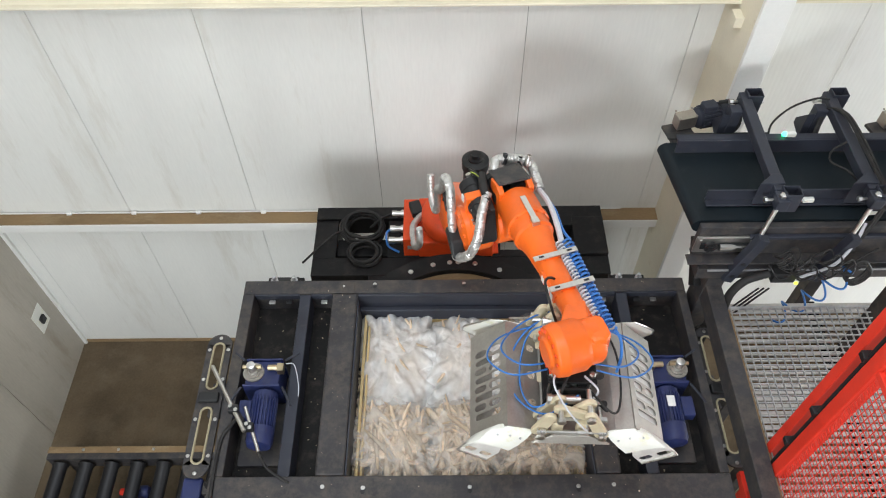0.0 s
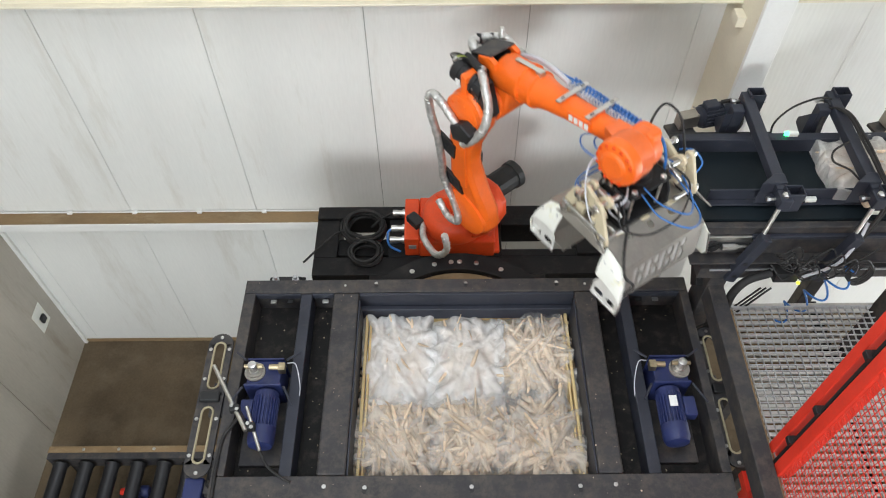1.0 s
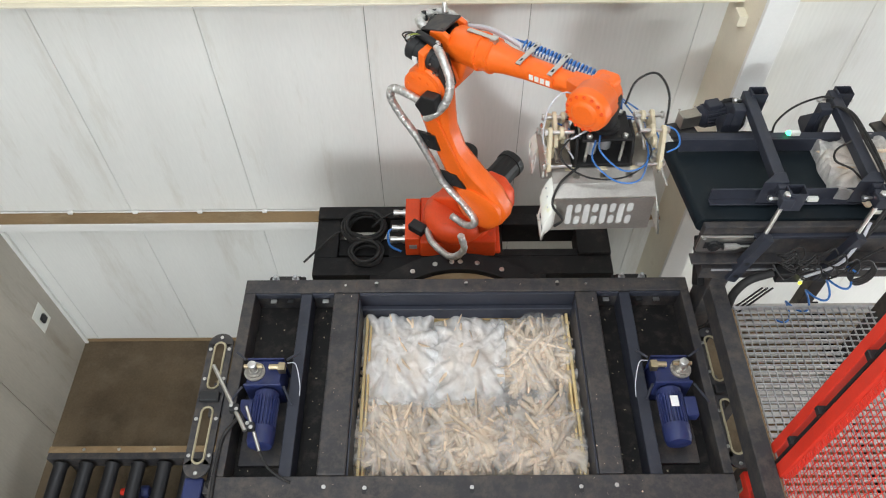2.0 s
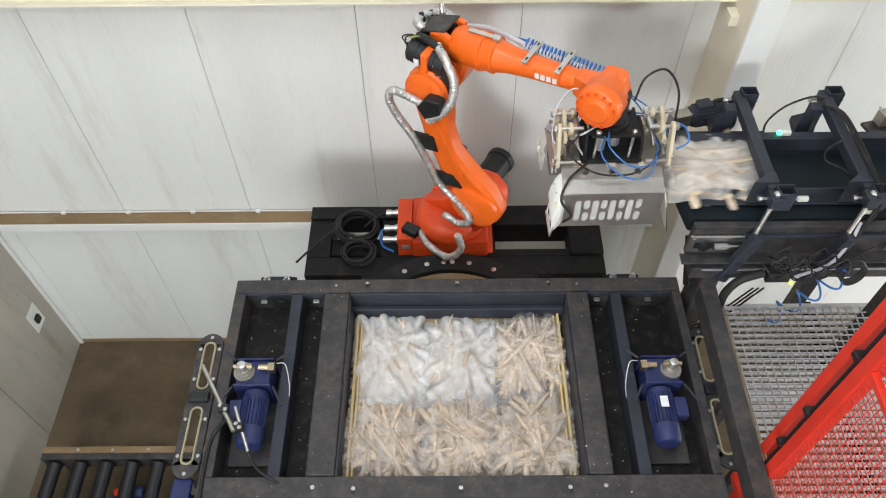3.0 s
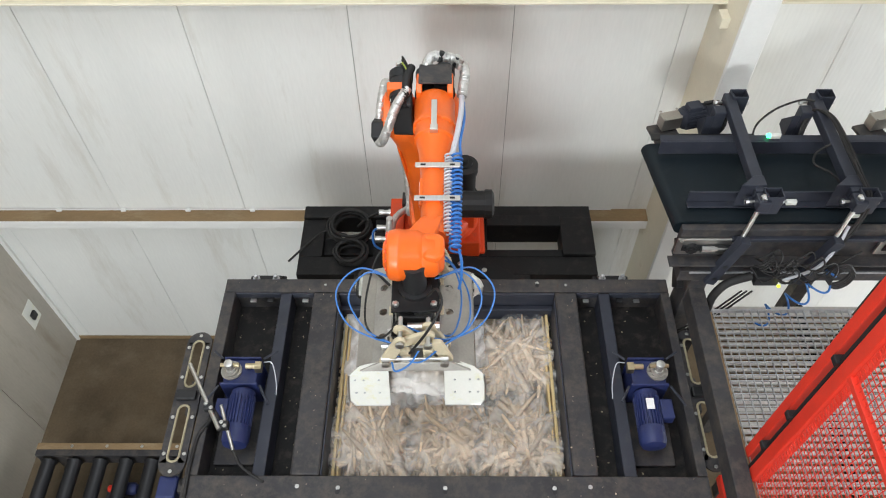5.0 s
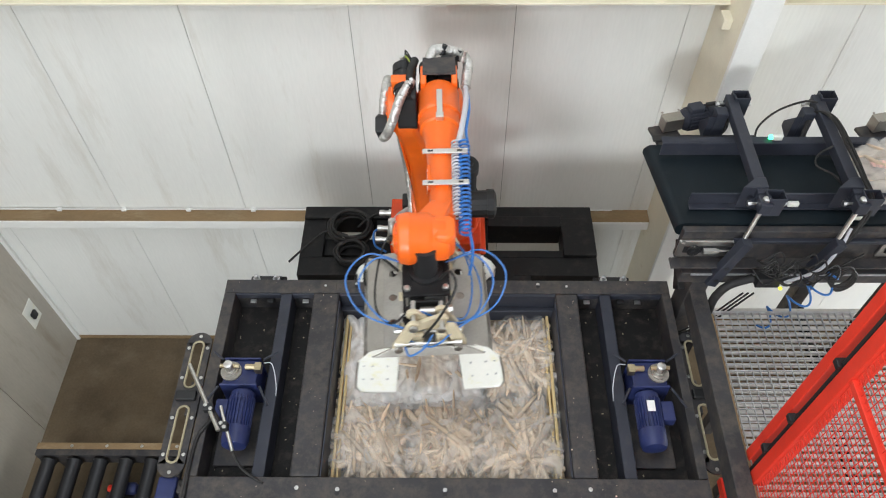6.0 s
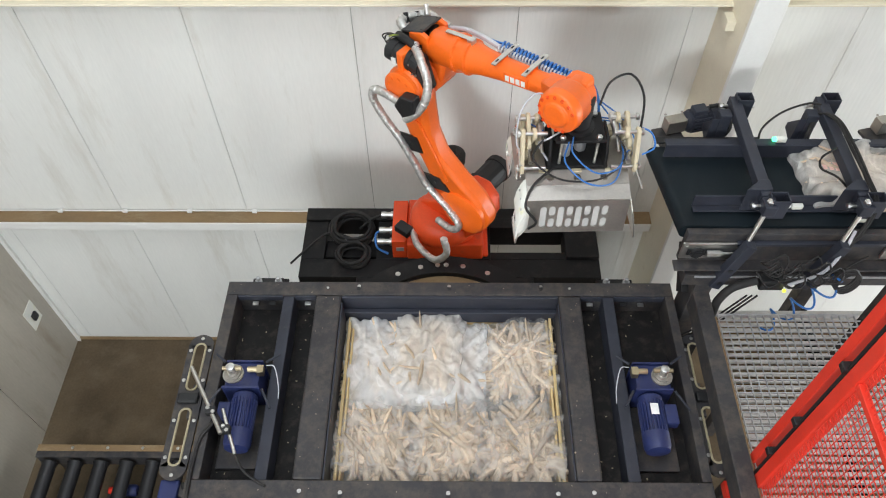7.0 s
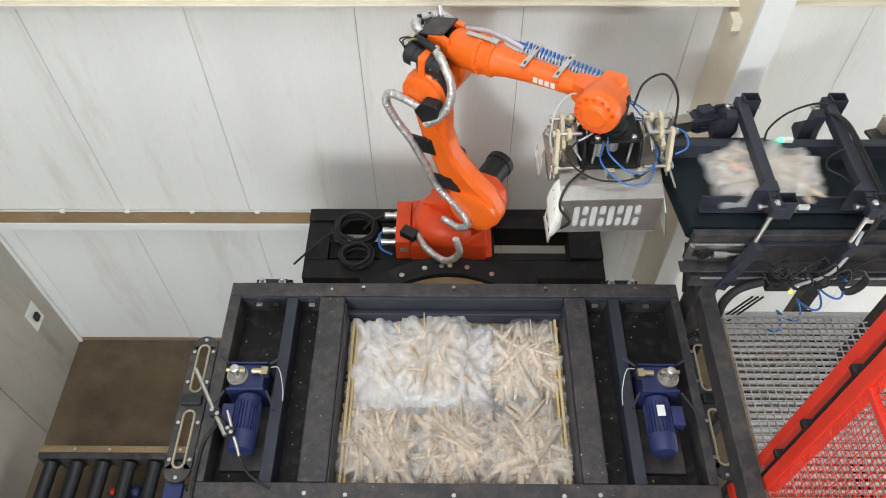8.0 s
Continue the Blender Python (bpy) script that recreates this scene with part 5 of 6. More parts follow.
def gripper_jaw(side):
    """Half of the clamshell; its origin lies on the hinge."""
    prof = [(side * y, z) for y, z in ((0.0, -0.005), (0.080, -0.028), (0.152, -0.062), (0.166, -0.290), (0.110, -0.318), (0.0, -0.325))]
    th = 0.006
    bm = bmesh.new()

    def on(k):
        """Maps along x, across face k and through the sheet into space."""
        a, b = Vector((0, *prof[k])), Vector((0, *prof[k + 1]))
        d = (b - a).normalized()
        n = Vector((0, -d.z, d.y))
        return (lambda u, v, w: Vector((u, 0, 0)) + a + d * v + n * w), (b - a).length

    def sheet(k, x0, x1, f0=0.0, f1=1.0):
        place, l = on(k)
        slab(bm, [(x0, f0 * l), (x1, f0 * l), (x1, f1 * l), (x0, f1 * l)], place, th)

    # shoulder with oval cut-outs, then the fold
    place, l = on(0)
    edges = [-0.315, -0.215, -0.115, -0.050, 0.050, 0.115, 0.215, 0.315]
    for k, (x0, x1) in enumerate(zip(edges, edges[1:])):
        if k in (1, 3, 5):
            pierced(bm, place, x0, x1, 0.0, l, (0.027, 0.022), th)
        else:
            sheet(0, x0, x1)
    sheet(1, -0.315, 0.315)
    # slotted wall: long slots and pairs of short ones by turns
    place, l = on(2)
    sheet(2, -0.315, -0.200)
    sheet(2, 0.235, 0.315)
    sheet(2, -0.200, 0.235, 0.0, 0.12)
    sheet(2, -0.200, 0.235, 0.90, 1.0)
    for k in range(8):
        x0 = -0.200 + 0.054375 * k
        if k % 2 == 0:
            pierced(bm, place, x0, x0 + 0.054375, 0.12 * l, 0.51 * l, (0.007, 0.008), th)
            pierced(bm, place, x0, x0 + 0.054375, 0.51 * l, 0.90 * l, (0.007, 0.008), th)
        else:
            pierced(bm, place, x0, x0 + 0.054375, 0.12 * l, 0.90 * l, (0.007, 0.010), th)
    for k in (3, 4):
        sheet(k, -0.315, 0.315)
    jaw = part("jaw", bm, M_JAW, gripper, "brushed steel slotted jaw")
    if side > 0:
        bm = bmesh.new()
        slab(bm, [(0.146, -0.08), (0.150, -0.08), (0.160, -0.28), (0.156, -0.28)], lambda u, v, w: (-0.215 + w, side * u, v), 0.46)
        part("liner", bm, M_LINER, jaw, "pale plastic liner behind the slots")
    # entry end: a wide white panel that hangs down and leans outwards
    hang = lambda u, v, w: (-0.308 - (-v - 0.03) * 0.26 - w, side * u, v)
    bm = bmesh.new()
    slab(bm, [(0.012, -0.030), (0.090, -0.030), (0.150, -0.062), (0.196, -0.120), (0.205, -0.300), (0.180, -0.335), (0.012, -0.335)], hang, 0.005)
    panel = part("end_panel", bm, M_WHITEPL, jaw, "white riveted end panel", 0.002)
    bm = bmesh.new()
    tube(bm, [hang(u, v, 0.003) for u, v in ((0.196, -0.120), (0.203, -0.21), (0.205, -0.300), (0.180, -0.335), (0.10, -0.336), (0.012, -0.335))], 0.005, 8)
    part("panel_rim", bm, M_CHROME, jaw, "folded bright rim", smooth=True)
    for u, v in ((0.06, -0.07), (0.13, -0.085), (0.06, -0.15), (0.13, -0.15), (0.17, -0.15), (0.06, -0.24), (0.13, -0.24), (0.17, -0.24)):
        bm = bmesh.new()
        turned(bm, hang(u, v, 0.004), (-1, 0, 0.26), ((0, 0.006), (0.005, 0.005)), 6)
        part("rivet", bm, M_GALV, panel)
    # other end: a flared scoop with a bright end plate
    reach = 0.75
    rings = (
        (0.300, ((0.03, -0.020), (0.085, -0.036), (0.140, -0.062), (0.162, -0.110), (0.168, -0.180), (0.168, -0.250), (0.145, -0.300))),
        (0.325, ((0.03, -0.032), (0.090, -0.048), (0.152, -0.078), (0.178, -0.125), (0.186, -0.195), (0.184, -0.262), (0.155, -0.310))),
        (0.355, ((0.03, -0.066), (0.095, -0.078), (0.162, -0.108), (0.192, -0.152), (0.202, -0.215), (0.198, -0.275), (0.165, -0.320))),
        (0.385, ((0.035, -0.120), (0.100, -0.128), (0.170, -0.152), (0.203, -0.188), (0.214, -0.235), (0.208, -0.285), (0.172, -0.326))),
        (0.400, ((0.04, -0.175), (0.105, -0.180), (0.176, -0.196), (0.210, -0.222), (0.220, -0.255), (0.214, -0.292), (0.178, -0.330))))
    bm = bmesh.new()
    shell(bm, [[(0.30 + (x - 0.30) * reach, side * y, z) for y, z in row] for x, row in rings], -0.005)
    guard = part("guard", bm, M_WHITEPL, jaw, "white flared end scoop", smooth=True)
    lean = lambda u, v, w: (0.30 + 0.075 * reach + w - (v + 0.24) * 0.12, side * u, v)
    bm = bmesh.new()
    pierced(bm, lean, 0.035, 0.122, -0.325, -0.245, (0.012, 0.024), 0.004)
    pierced(bm, lean, 0.122, 0.210, -0.325, -0.245, (0.012, 0.024), 0.004)
    slab(bm, [(0.035, -0.245), (0.210, -0.245), (0.190, -0.215), (0.060, -0.200)], lean, 0.004)
    part("end_plate", bm, M_PALESTEEL, jaw, "bright slotted end plate")
    bm = bmesh.new()
    tube(bm, [lean(u, v, 0.004) for u, v in ((0.035, -0.325), (0.12, -0.327), (0.210, -0.325), (0.212, -0.285), (0.210, -0.245))], 0.006, 8)
    part("plate_rim", bm, M_CHROME, jaw, "folded bright rim", smooth=True)
    for u, v, x in ((0.11, -0.092, 0.358), (0.16, -0.118, 0.362), (0.195, -0.19, 0.360), (0.06, -0.082, 0.362)):
        bm = bmesh.new()
        turned(bm, (0.30 + (x - 0.30) * reach, side * u, v), (1, 0, 0.6), ((0, 0.006), (0.006, 0.005)), 6)
        part("rivet", bm, M_GALV, guard)
    for o in (jaw, *jaw.children_recursive):  # the jaws are shorter than the deck
        for v in o.data.vertices:
            v.co.x *= 0.83
    return jaw


jaw_near, jaw_far = gripper_jaw(-1), gripper_jaw(1)


# ---- infeed belt conveyor ----
def belt_conveyor():
    ob = thing("belt_conveyor", "dark belt conveyor with guide rails feeding the gripper", "conveyor")
    x0, x1 = 1.33, 4.8
    bm = bmesh.new()
    prof = arc(x0 + 0.045, BELT_Z - 0.05, 0.050, 90, 270, 10)
    slab(bm, prof + [(x1, BELT_Z - 0.10), (x1, BELT_Z)], lambda u, v, w: (u - (0.14 * w if u < x0 + 0.1 else 0.0), 2.475 + w, v), 0.575)
    part("belt", bm, M_BELT, ob, "dark teal rubber belt", smooth=True)
    bar("back_frame", M_STEEL, ob, x0 + 0.03, x1, 3.052, 3.09, 3.70, 3.965, "", 0.004)
    bar("back_frame_cap", M_BLACK, ob, x0 - 0.04, x0 + 0.55, 3.055, 3.10, 3.966, 3.98, "", 0.003)
    bar("side_frame", M_STEEL, ob, x0 + 0.03, x1, 2.43, 2.472, 3.70, 3.935, "", 0.005)
    bar("side_lip", M_STEEL, ob, x0 + 0.0, x1, 2.36, 2.43, 3.70, 3.712, "", 0.003)
    bar("stay", M_EDGE, ob, x0 + 0.3, x1, 2.405, 2.43, 3.86, 3.885, "", 0.004)
    # guide rails above the belt
    bar("back_guide", M_EDGE, ob, 1.31, x1, 2.955, 2.965, BELT_Z + 0.012, BELT_Z + 0.105, "blue-grey guide rail", 0.003)
    bar("back_guide_lip", M_EDGE, ob, 1.31, x1, 2.965, 3.01, BELT_Z + 0.093, BELT_Z + 0.105, "", 0.003)
    bar("front_guide", M_EDGE, ob, 1.40, x1, 2.595, 2.605, BELT_Z + 0.012, BELT_Z + 0.095, "blue-grey guide rail", 0.003)
    bar("front_guide_lip", M_EDGE, ob, 1.40, x1, 2.555, 2.595, BELT_Z + 0.012, BELT_Z + 0.022, "", 0.003)
    # tensioner plates on the near side
    for xa in (1.35, 2.42):
        bar("tension_plate", M_BRUSHED, ob, xa, xa + 0.36, 2.412, 2.429, 3.745, 3.875, "bright slotted tensioner plate", 0.006)
        bar("slot", M_BLACK, ob, xa + 0.03, xa + 0.30, 2.405, 2.411, 3.785, 3.835, "dark slot", 0.002)
        bm = bmesh.new()
        tube(bm, [(xa + 0.16, 2.40, 3.81), (xa + 0.30, 2.40, 3.81)], 0.008, 8)
        turned(bm, (xa + 0.13, 2.40, 3.81), (1, 0, 0), ((0, 0.022), (0.07, 0.022), (0.07, 0.014), (0.085, 0.014)), 8)
        part("tension_screw", bm, M_CHROME, ob, "bright tension screw", smooth=True)
        bm = bmesh.new()
        turned(bm, (xa + 0.08, 2.412, 3.81), (0, -1, 0), ((0, 0.034), (0.02, 0.034), (0.02, 0.02), (0.03, 0.02)), 16)
        part("bearing", bm, M_BLACK, ob, "black bearing", smooth=True)
        bolts("bolt", ob, [(xa + 0.015, 2.405, 3.872), (xa + 0.34, 2.405, 3.872)], 0.008, 0.008)
    # stand under it
    bar("stand_beam", M_STEEL, ob, 1.40, 4.7, 2.36, 2.47, 3.57, 3.66, "", 0.005)
    bar("stand_strip", M_GALV, ob, 1.45, 2.9, 2.352, 2.359, 3.650, 3.660, "bright strip", 0)
    bar("stand_beam", M_STEEL, ob, 1.75, 4.7, 3.0, 3.09, 3.57, 3.66, "", 0.005)
    for x in (1.48, 2.62, 4.4):
        bar("post", M_STEEL, ob, x, x + 0.10, 2.36, 2.46, 0.0, 3.57, "", 0.005)
        if x > 2:
            bar("post", M_STEEL, ob, x, x + 0.10, 3.0, 3.09, 0.0, 3.57, "", 0.005)
        bar("upright", M_STEEL, ob, x, x + 0.08, 2.47, 2.50, 3.64, 3.86, "", 0.004)
        bar("upright", M_STEEL, ob, x + 0.3, x + 0.38, 3.01, 3.05, 3.64, 3.86, "", 0.004)
    return ob


belt_conveyor()


def gantry(x, label):
    """Square-tube gantry over the belt that carries the guide rails."""
    ob = thing("guide_gantry", label, "gantry", pose(x, 0, 0), "guide gantries")
    z = 4.16
    bar("cross_tube", M_EDGE, ob, -0.030, 0.030, 2.50, 3.24, z - 0.06, z, "", 0.005)
    for y in (2.44, 3.18):
        # open square socket standing up beside the cross tube
        bm = bmesh.new()
        for a in ((-0.045, 0.045, y, y + 0.006), (-0.045, 0.045, y + 0.064, y + 0.07), (-0.045, -0.039, y + 0.006, y + 0.064), (0.039, 0.045, y + 0.006, y + 0.064)):
            box(bm, a[0] + 0.05, a[1] + 0.05, a[2], a[3], z - 0.11, z + 0.018)
        part("socket_tube", bm, M_EDGE, ob, "open square socket", 0.002)
        bm = bmesh.new()
        tube(bm, [(-0.06, y + 0.035, z - 0.05), (-0.015, y + 0.035, z - 0.05)], 0.008, 8)
        turned(bm, (-0.06, y + 0.035, z - 0.05), (-1, 0, 0), ((0, 0.015), (0.016, 0.015)), 6)
        part("clamp_screw", bm, M_CHROME, ob, "bright clamp screw", smooth=True)
        bm = bmesh.new()
        turned(bm, (0.10, y + 0.035, z - 0.05), (1, 0, 0), ((0, 0.015), (0.016, 0.015)), 6)
        part("clamp_nut", bm, M_CHROME, ob, "bright clamp nut", smooth=True)
    bar("back_post", M_EDGE, ob, -0.10, -0.035, 3.095, 3.16, 3.70, z - 0.02, "", 0.005)
    bm = bmesh.new()
    slab(bm, [(3.095, 3.94), (3.20, 3.96), (3.20, 4.00), (3.095, z - 0.04)], lambda u, v, w: (-0.14 + w, u, v), 0.04)
    part("back_gusset", bm, M_EDGE, ob, "", 0.004)
    bm = bmesh.new()
    slab(bm, [(-0.10, 2.53), (0.03, 2.53), (0.03, 2.60), (-0.02, 2.60)], lambda u, v, w: (u, v, BELT_Z + 0.06 + w), 0.16)
    part("guide_hanger", bm, M_EDGE, ob, "", 0.004)
    bar("end_tube", M_EDGE, ob, -0.030, 0.035, 2.42, 2.498, z - 0.075, z - 0.005, "", 0.006)
    rod("stay_rod", M_BRUSHED, ob, [(0.0, 2.45, z - 0.01), (-0.06, 2.38, 3.92)], 0.012, "bright stay rod")
    bm = bmesh.new()
    turned(bm, (0.0, 2.455, z - 0.005), (0, 0, 1), ((0, 0.020), (0.014, 0.020), (0.02, 0.012)), 6)
    part("stay_nut", bm, M_CHROME, ob)
    bm = bmesh.new()
    slab(bm, [(-0.075, 3.95), (-0.02, 3.93), (-0.11, 3.56), (-0.17, 3.58)], lambda u, v, w: (u, 2.335 + w, v), 0.05)
    part("stay_foot", bm, M_EDGE, ob, "drilled angled foot", 0.004)
    for f in (0.55, 0.85):
        bm = bmesh.new()
        turned(bm, (-0.048 - 0.092 * f, 2.334, 3.94 - 0.37 * f), (0, -1, 0), ((0, 0.013), (0.002, 0.013)), 12)
        part("hole", bm, M_BLACK, ob, "dark drilled hole")
    return ob


gantry(1.715, "dark square-tube gantry over the belt")
gantry(2.195, "dark square-tube gantry over the belt, wrapped in cables")


def belt_motor(x, label):
    ob = thing("belt_motor", label, "motor", pose(x, 3.26, 3.95, 0, 0, 14) @ Matrix.Diagonal((0.84, 0.84, 0.84, 1)), "belt drive motors")
    bm = bmesh.new()
    box(bm, -0.18, -0.04, -0.042, 0.042, -0.05, 0.05)
    for sx in (-0.175, -0.055):
        for sy in (-0.05, 0.05):
            turned(bm, (sx, sy * 0.8, 0.06), (0, 0, 1), ((0, 0.010), (0.008, 0.010)), 6)
    part("gearbox", bm, M_JAW, ob, "grey cast gearbox", 0.012)
    bm = bmesh.new()
    turned(bm, (-0.04, 0, 0), (1, 0, 0), ((0, 0.05), (0.02, 0.075), (0.18, 0.075), (0.18, 0.082), (0.25, 0.082), (0.26, 0.06)), 24)
    teeth = []
    for i in range(40):
        teeth += arc(0, 0, (0.074, 0.084)[i % 2], 9 * i, 9 * i + 6.5, 1)
    slab(bm, teeth, lambda u, v, w: (w, u, v), 0.13)
    part("motor_body", bm, M_EDGE, ob, "dark grey finned motor", smooth=False)
    bm = bmesh.new()
    box(bm, 0.0, 0.10, -0.04, 0.04, 0.07, 0.115)
    part("terminal_box", bm, M_EDGE, ob, "", 0.008)
    rod("motor_cable", M_RUBBER, ob, curve([(0.12, 0.0, 0.11), (0.20, -0.02, 0.12), (0.25, -0.06, 0.09), (0.24, -0.13, 0.0), (0.18, -0.16, -0.05)]), 0.014, "black cable", 8)
    bar("motor_foot", M_STEEL, ob, -0.24, -0.05, -0.14, 0.06, -0.10, -0.076, "", 0.003)


belt_motor(1.52, "dark grey geared motor at the belt's end")
belt_motor(2.74, "bright geared motor beside the belt")


def photo_sensor(x, y, z, lit, label):
    ob = thing("photo_sensor", label, "sensor", pose(x, y, z))
    bar("housing", M_WHITEPL, ob, -0.012, 0.045, -0.012, 0.012, -0.01, 0.018, "", 0.004)
    if lit:
        bm = bmesh.new()
        turned(bm, (-0.012, 0, 0.006), (-1, 0, 0), ((0, 0.014), (0.016, 0.012), (0.02, 0.004)), 12)
        part("lamp", bm, M_GREEN, ob, "glowing green lamp")
    return ob


photo_sensor(1.92, 2.985, BELT_Z + 0.118, True, "small pale sensor with a glowing green lamp")
photo_sensor(1.925, 2.575, BELT_Z + 0.035, False, "small pale reflector on the guide rail")
photo_sensor(2.25, 2.50, BELT_Z + 0.02, False, "small pale reflector on the belt frame")


def conveyor_cables():
    rng = random.Random(11)
    ob = thing("cable_bundle", "tangle of black cables hanging under the conveyor", "cables")
    for k in range(13):
        cx, cz = 1.88 + rng.gauss(0, 0.06), 3.84 + rng.gauss(0, 0.030)
        r = rng.uniform(0.025, 0.055)
        pts = [(cx + r * 1.3 * math.cos(a), 2.31 - 0.008 * k + 0.02 * math.sin(2 * a), cz + r * math.sin(a)) for a in (2 * math.pi * i / 20 for i in range(21))]
        rod("loop", M_RUBBER, ob, pts, rng.uniform(0.0035, 0.0055), "", 6)
    for k in range(3):
        xa, xb = 1.75 + 0.10 * k, 1.95 + 0.13 * k
        rod("run", M_RUBBER, ob, curve([(xa, 2.33, 3.74), ((xa + xb) / 2, 2.30, 3.62 + 0.02 * rng.random()), (xb, 2.33, 3.78), (xb + 0.10, 2.36, 3.84)]), 0.005, "", 6)
    for k in range(4):
        cx = 2.22 + 0.012 * k
        pts = [(cx + 0.055 * math.cos(a), 2.30, 3.72 + 0.09 * math.sin(a) - 0.015 * k) for a in (2 * math.pi * i / 18 for i in range(19))]
        rod("loop", M_RUBBER, ob, pts, 0.007, "", 6)
    bar("junction", M_BLACK, ob, 1.80, 1.93, 2.305, 2.358, 3.60, 3.68, "black junction block", 0.006)
    bm = bmesh.new()
    turned(bm, (1.93, 2.295, 3.62), (0, -1, 0), ((0, 0.010), (0.01, 0.010)), 8)
    part("indicator", bm, M_YELLOWLED, ob, "yellow indicator")
    rod("run", M_HOSE_GREY, ob, curve([(1.94, 2.30, 3.66), (2.08, 2.30, 3.78), (2.16, 2.36, 3.90), (2.20, 2.42, 3.98)]), 0.009, "grey corrugated conduit", 8)
    rod("downpipe", M_RUBBER, ob, curve([(1.78, 2.33, 3.66), (1.66, 2.31, 3.62), (1.61, 2.30, 3.52), (1.605, 2.29, 3.40), (1.605, 2.27, 3.20)]), 0.024, "thick black conduit", 10)
    for k in range(3):
        rod("run", M_RUBBER, ob, curve([(1.78 + 0.03 * k, 2.34, 3.50), (1.62, 2.30 - 0.02 * k, 3.30), (1.46, 2.28, 3.16 - 0.03 * k), (1.30, 2.36, 3.05)]), 0.006, "", 6)
    ob2 = thing("gantry_cables", "black cables strapped along the gantry", "cables", pose(-0.07, 0, -0.075))
    for k in range(2):
        o = 0.014 * k
        rod("run", M_RUBBER, ob2, curve([(2.16 + o, 3.02, 4.10), (2.22 + o, 3.12, 4.20), (2.27 + o, 3.02, 4.262), (2.285 + o, 2.80, 4.262 + 0.01 * (k % 2)), (2.29 + o, 2.60, 4.262), (2.32 + o, 2.47, 4.20), (2.28 + o, 2.40, 4.05), (2.20 + o, 2.36, 3.86)]), 0.009, "", 6)
    rod("run", M_RUBBER, ob2, curve([(1.905, 3.01, 4.08), (1.92, 3.06, 4.16), (2.02, 3.12, 4.22), (2.16, 3.16, 4.25), (2.24, 3.16, 4.245)]), 0.006, "thin black cable", 6)
    rod("run", M_RUBBER, ob2, curve([(2.25, 2.62, 4.16), (2.19, 2.66, 4.20), (2.14, 2.74, 4.18), (2.17, 2.82, 4.18), (2.24, 2.84, 4.23)]), 0.006, "thin black cable", 6)
    ob3 = thing("spiral_air_hose", "loose blue spiral air hose under the conveyor", "air hose")
    rod("hose", M_HOSE_BLUE, ob3, coil((2.219, 2.300, 3.710), (1.908, 2.270, 3.305), 0.050, 4, 18), 0.0060, "", 8)


conveyor_cables()


# ---- walkway and what lies below it ----
def walkway():
    ob = thing("walkway_beam", "long dark steel beam beside the grating", "beam")
    bar("beam", M_STEEL, ob, 1.485, 1.575, 0.95, 2.60, 3.36, 3.50, "", 0.006)
    bar("rusty_side", M_LEDGE, ob, 1.577, 1.595, 1.0, 2.22, 3.40, 3.47, "dusty brown side strip", 0.002)
    for y in (1.05, 2.45):
        bar("post", M_STEEL, ob, 1.49, 1.57, y, y + 0.08, 0.0, 3.36, "", 0.005)
    bm = bmesh.new()
    slab(bm, [(2.40, 3.44), (2.62, 3.60), (2.66, 3.58), (2.46, 3.36)], lambda u, v, w: (1.44 + w, u, v), 0.045)
    part("lug", bm, M_STEEL2, ob, "bolted lug", 0.006)
    g = thing("walkway_grating", "galvanised open bar grating", "grating")
    z = GRATE_Z
    x0, x1, y0, y1 = 1.60, 2.37, 0.55, 2.225
    for k in range(int((x1 - x0) / 0.0415) + 1):
        x = x0 + 0.0415 * k
        bar("bearing_bar", M_GALV, g, x - 0.0016, x + 0.0016, y0, y1, z - 0.013, z, "", 0)
    for k in range(int((y1 - y0) / 0.036) + 1):
        y = y1 - 0.036 * k
        bar("cross_bar", M_GALV, g, x0, x1, y - 0.0017, y + 0.0017, z - 0.010, z + 0.001, "", 0)
    bar("rim", M_GALV, g, x0 - 0.006, x1 + 0.006, y1, y1 + 0.006, z - 0.03, z + 0.002, "", 0)
    bar("carrier", M_STEEL, g, 1.596, 2.45, 0.60, 0.66, z - 0.10, z - 0.032, "", 0.004)
    bar("carrier_post", M_STEEL, g, 2.37, 2.45, 0.60, 0.66, 0, z - 0.10, "", 0.004)
    s = thing("slat_conveyor", "pale slatted conveyor below the walkway", "slat conveyor")
    for k in range(48):
        y = 0.55 + 0.047 * k
        bar("slat", M_SLAT, s, 1.86, 4.2, y, y + 0.024, 2.62 + 0.002 * (k % 3), 2.645 + 0.002 * (k % 3), "", 0.003)
    for x in (1.84, 2.55, 4.18):
        bar("stringer", M_STEEL2, s, x, x + 0.04, 0.5, 2.82, 2.52, 2.615, "", 0.003)
    for x in (1.84, 4.17):
        for y in (0.55, 2.70):
            bar("leg", M_STEEL2, s, x, x + 0.05, y, y + 0.06, 0.0, 2.52, "", 0.003)
    bar("bed", M_LEDGE, s, 1.89, 4.15, 0.55, 2.8, 2.50, 2.515, "dusty brown bed", 0)


walkway()


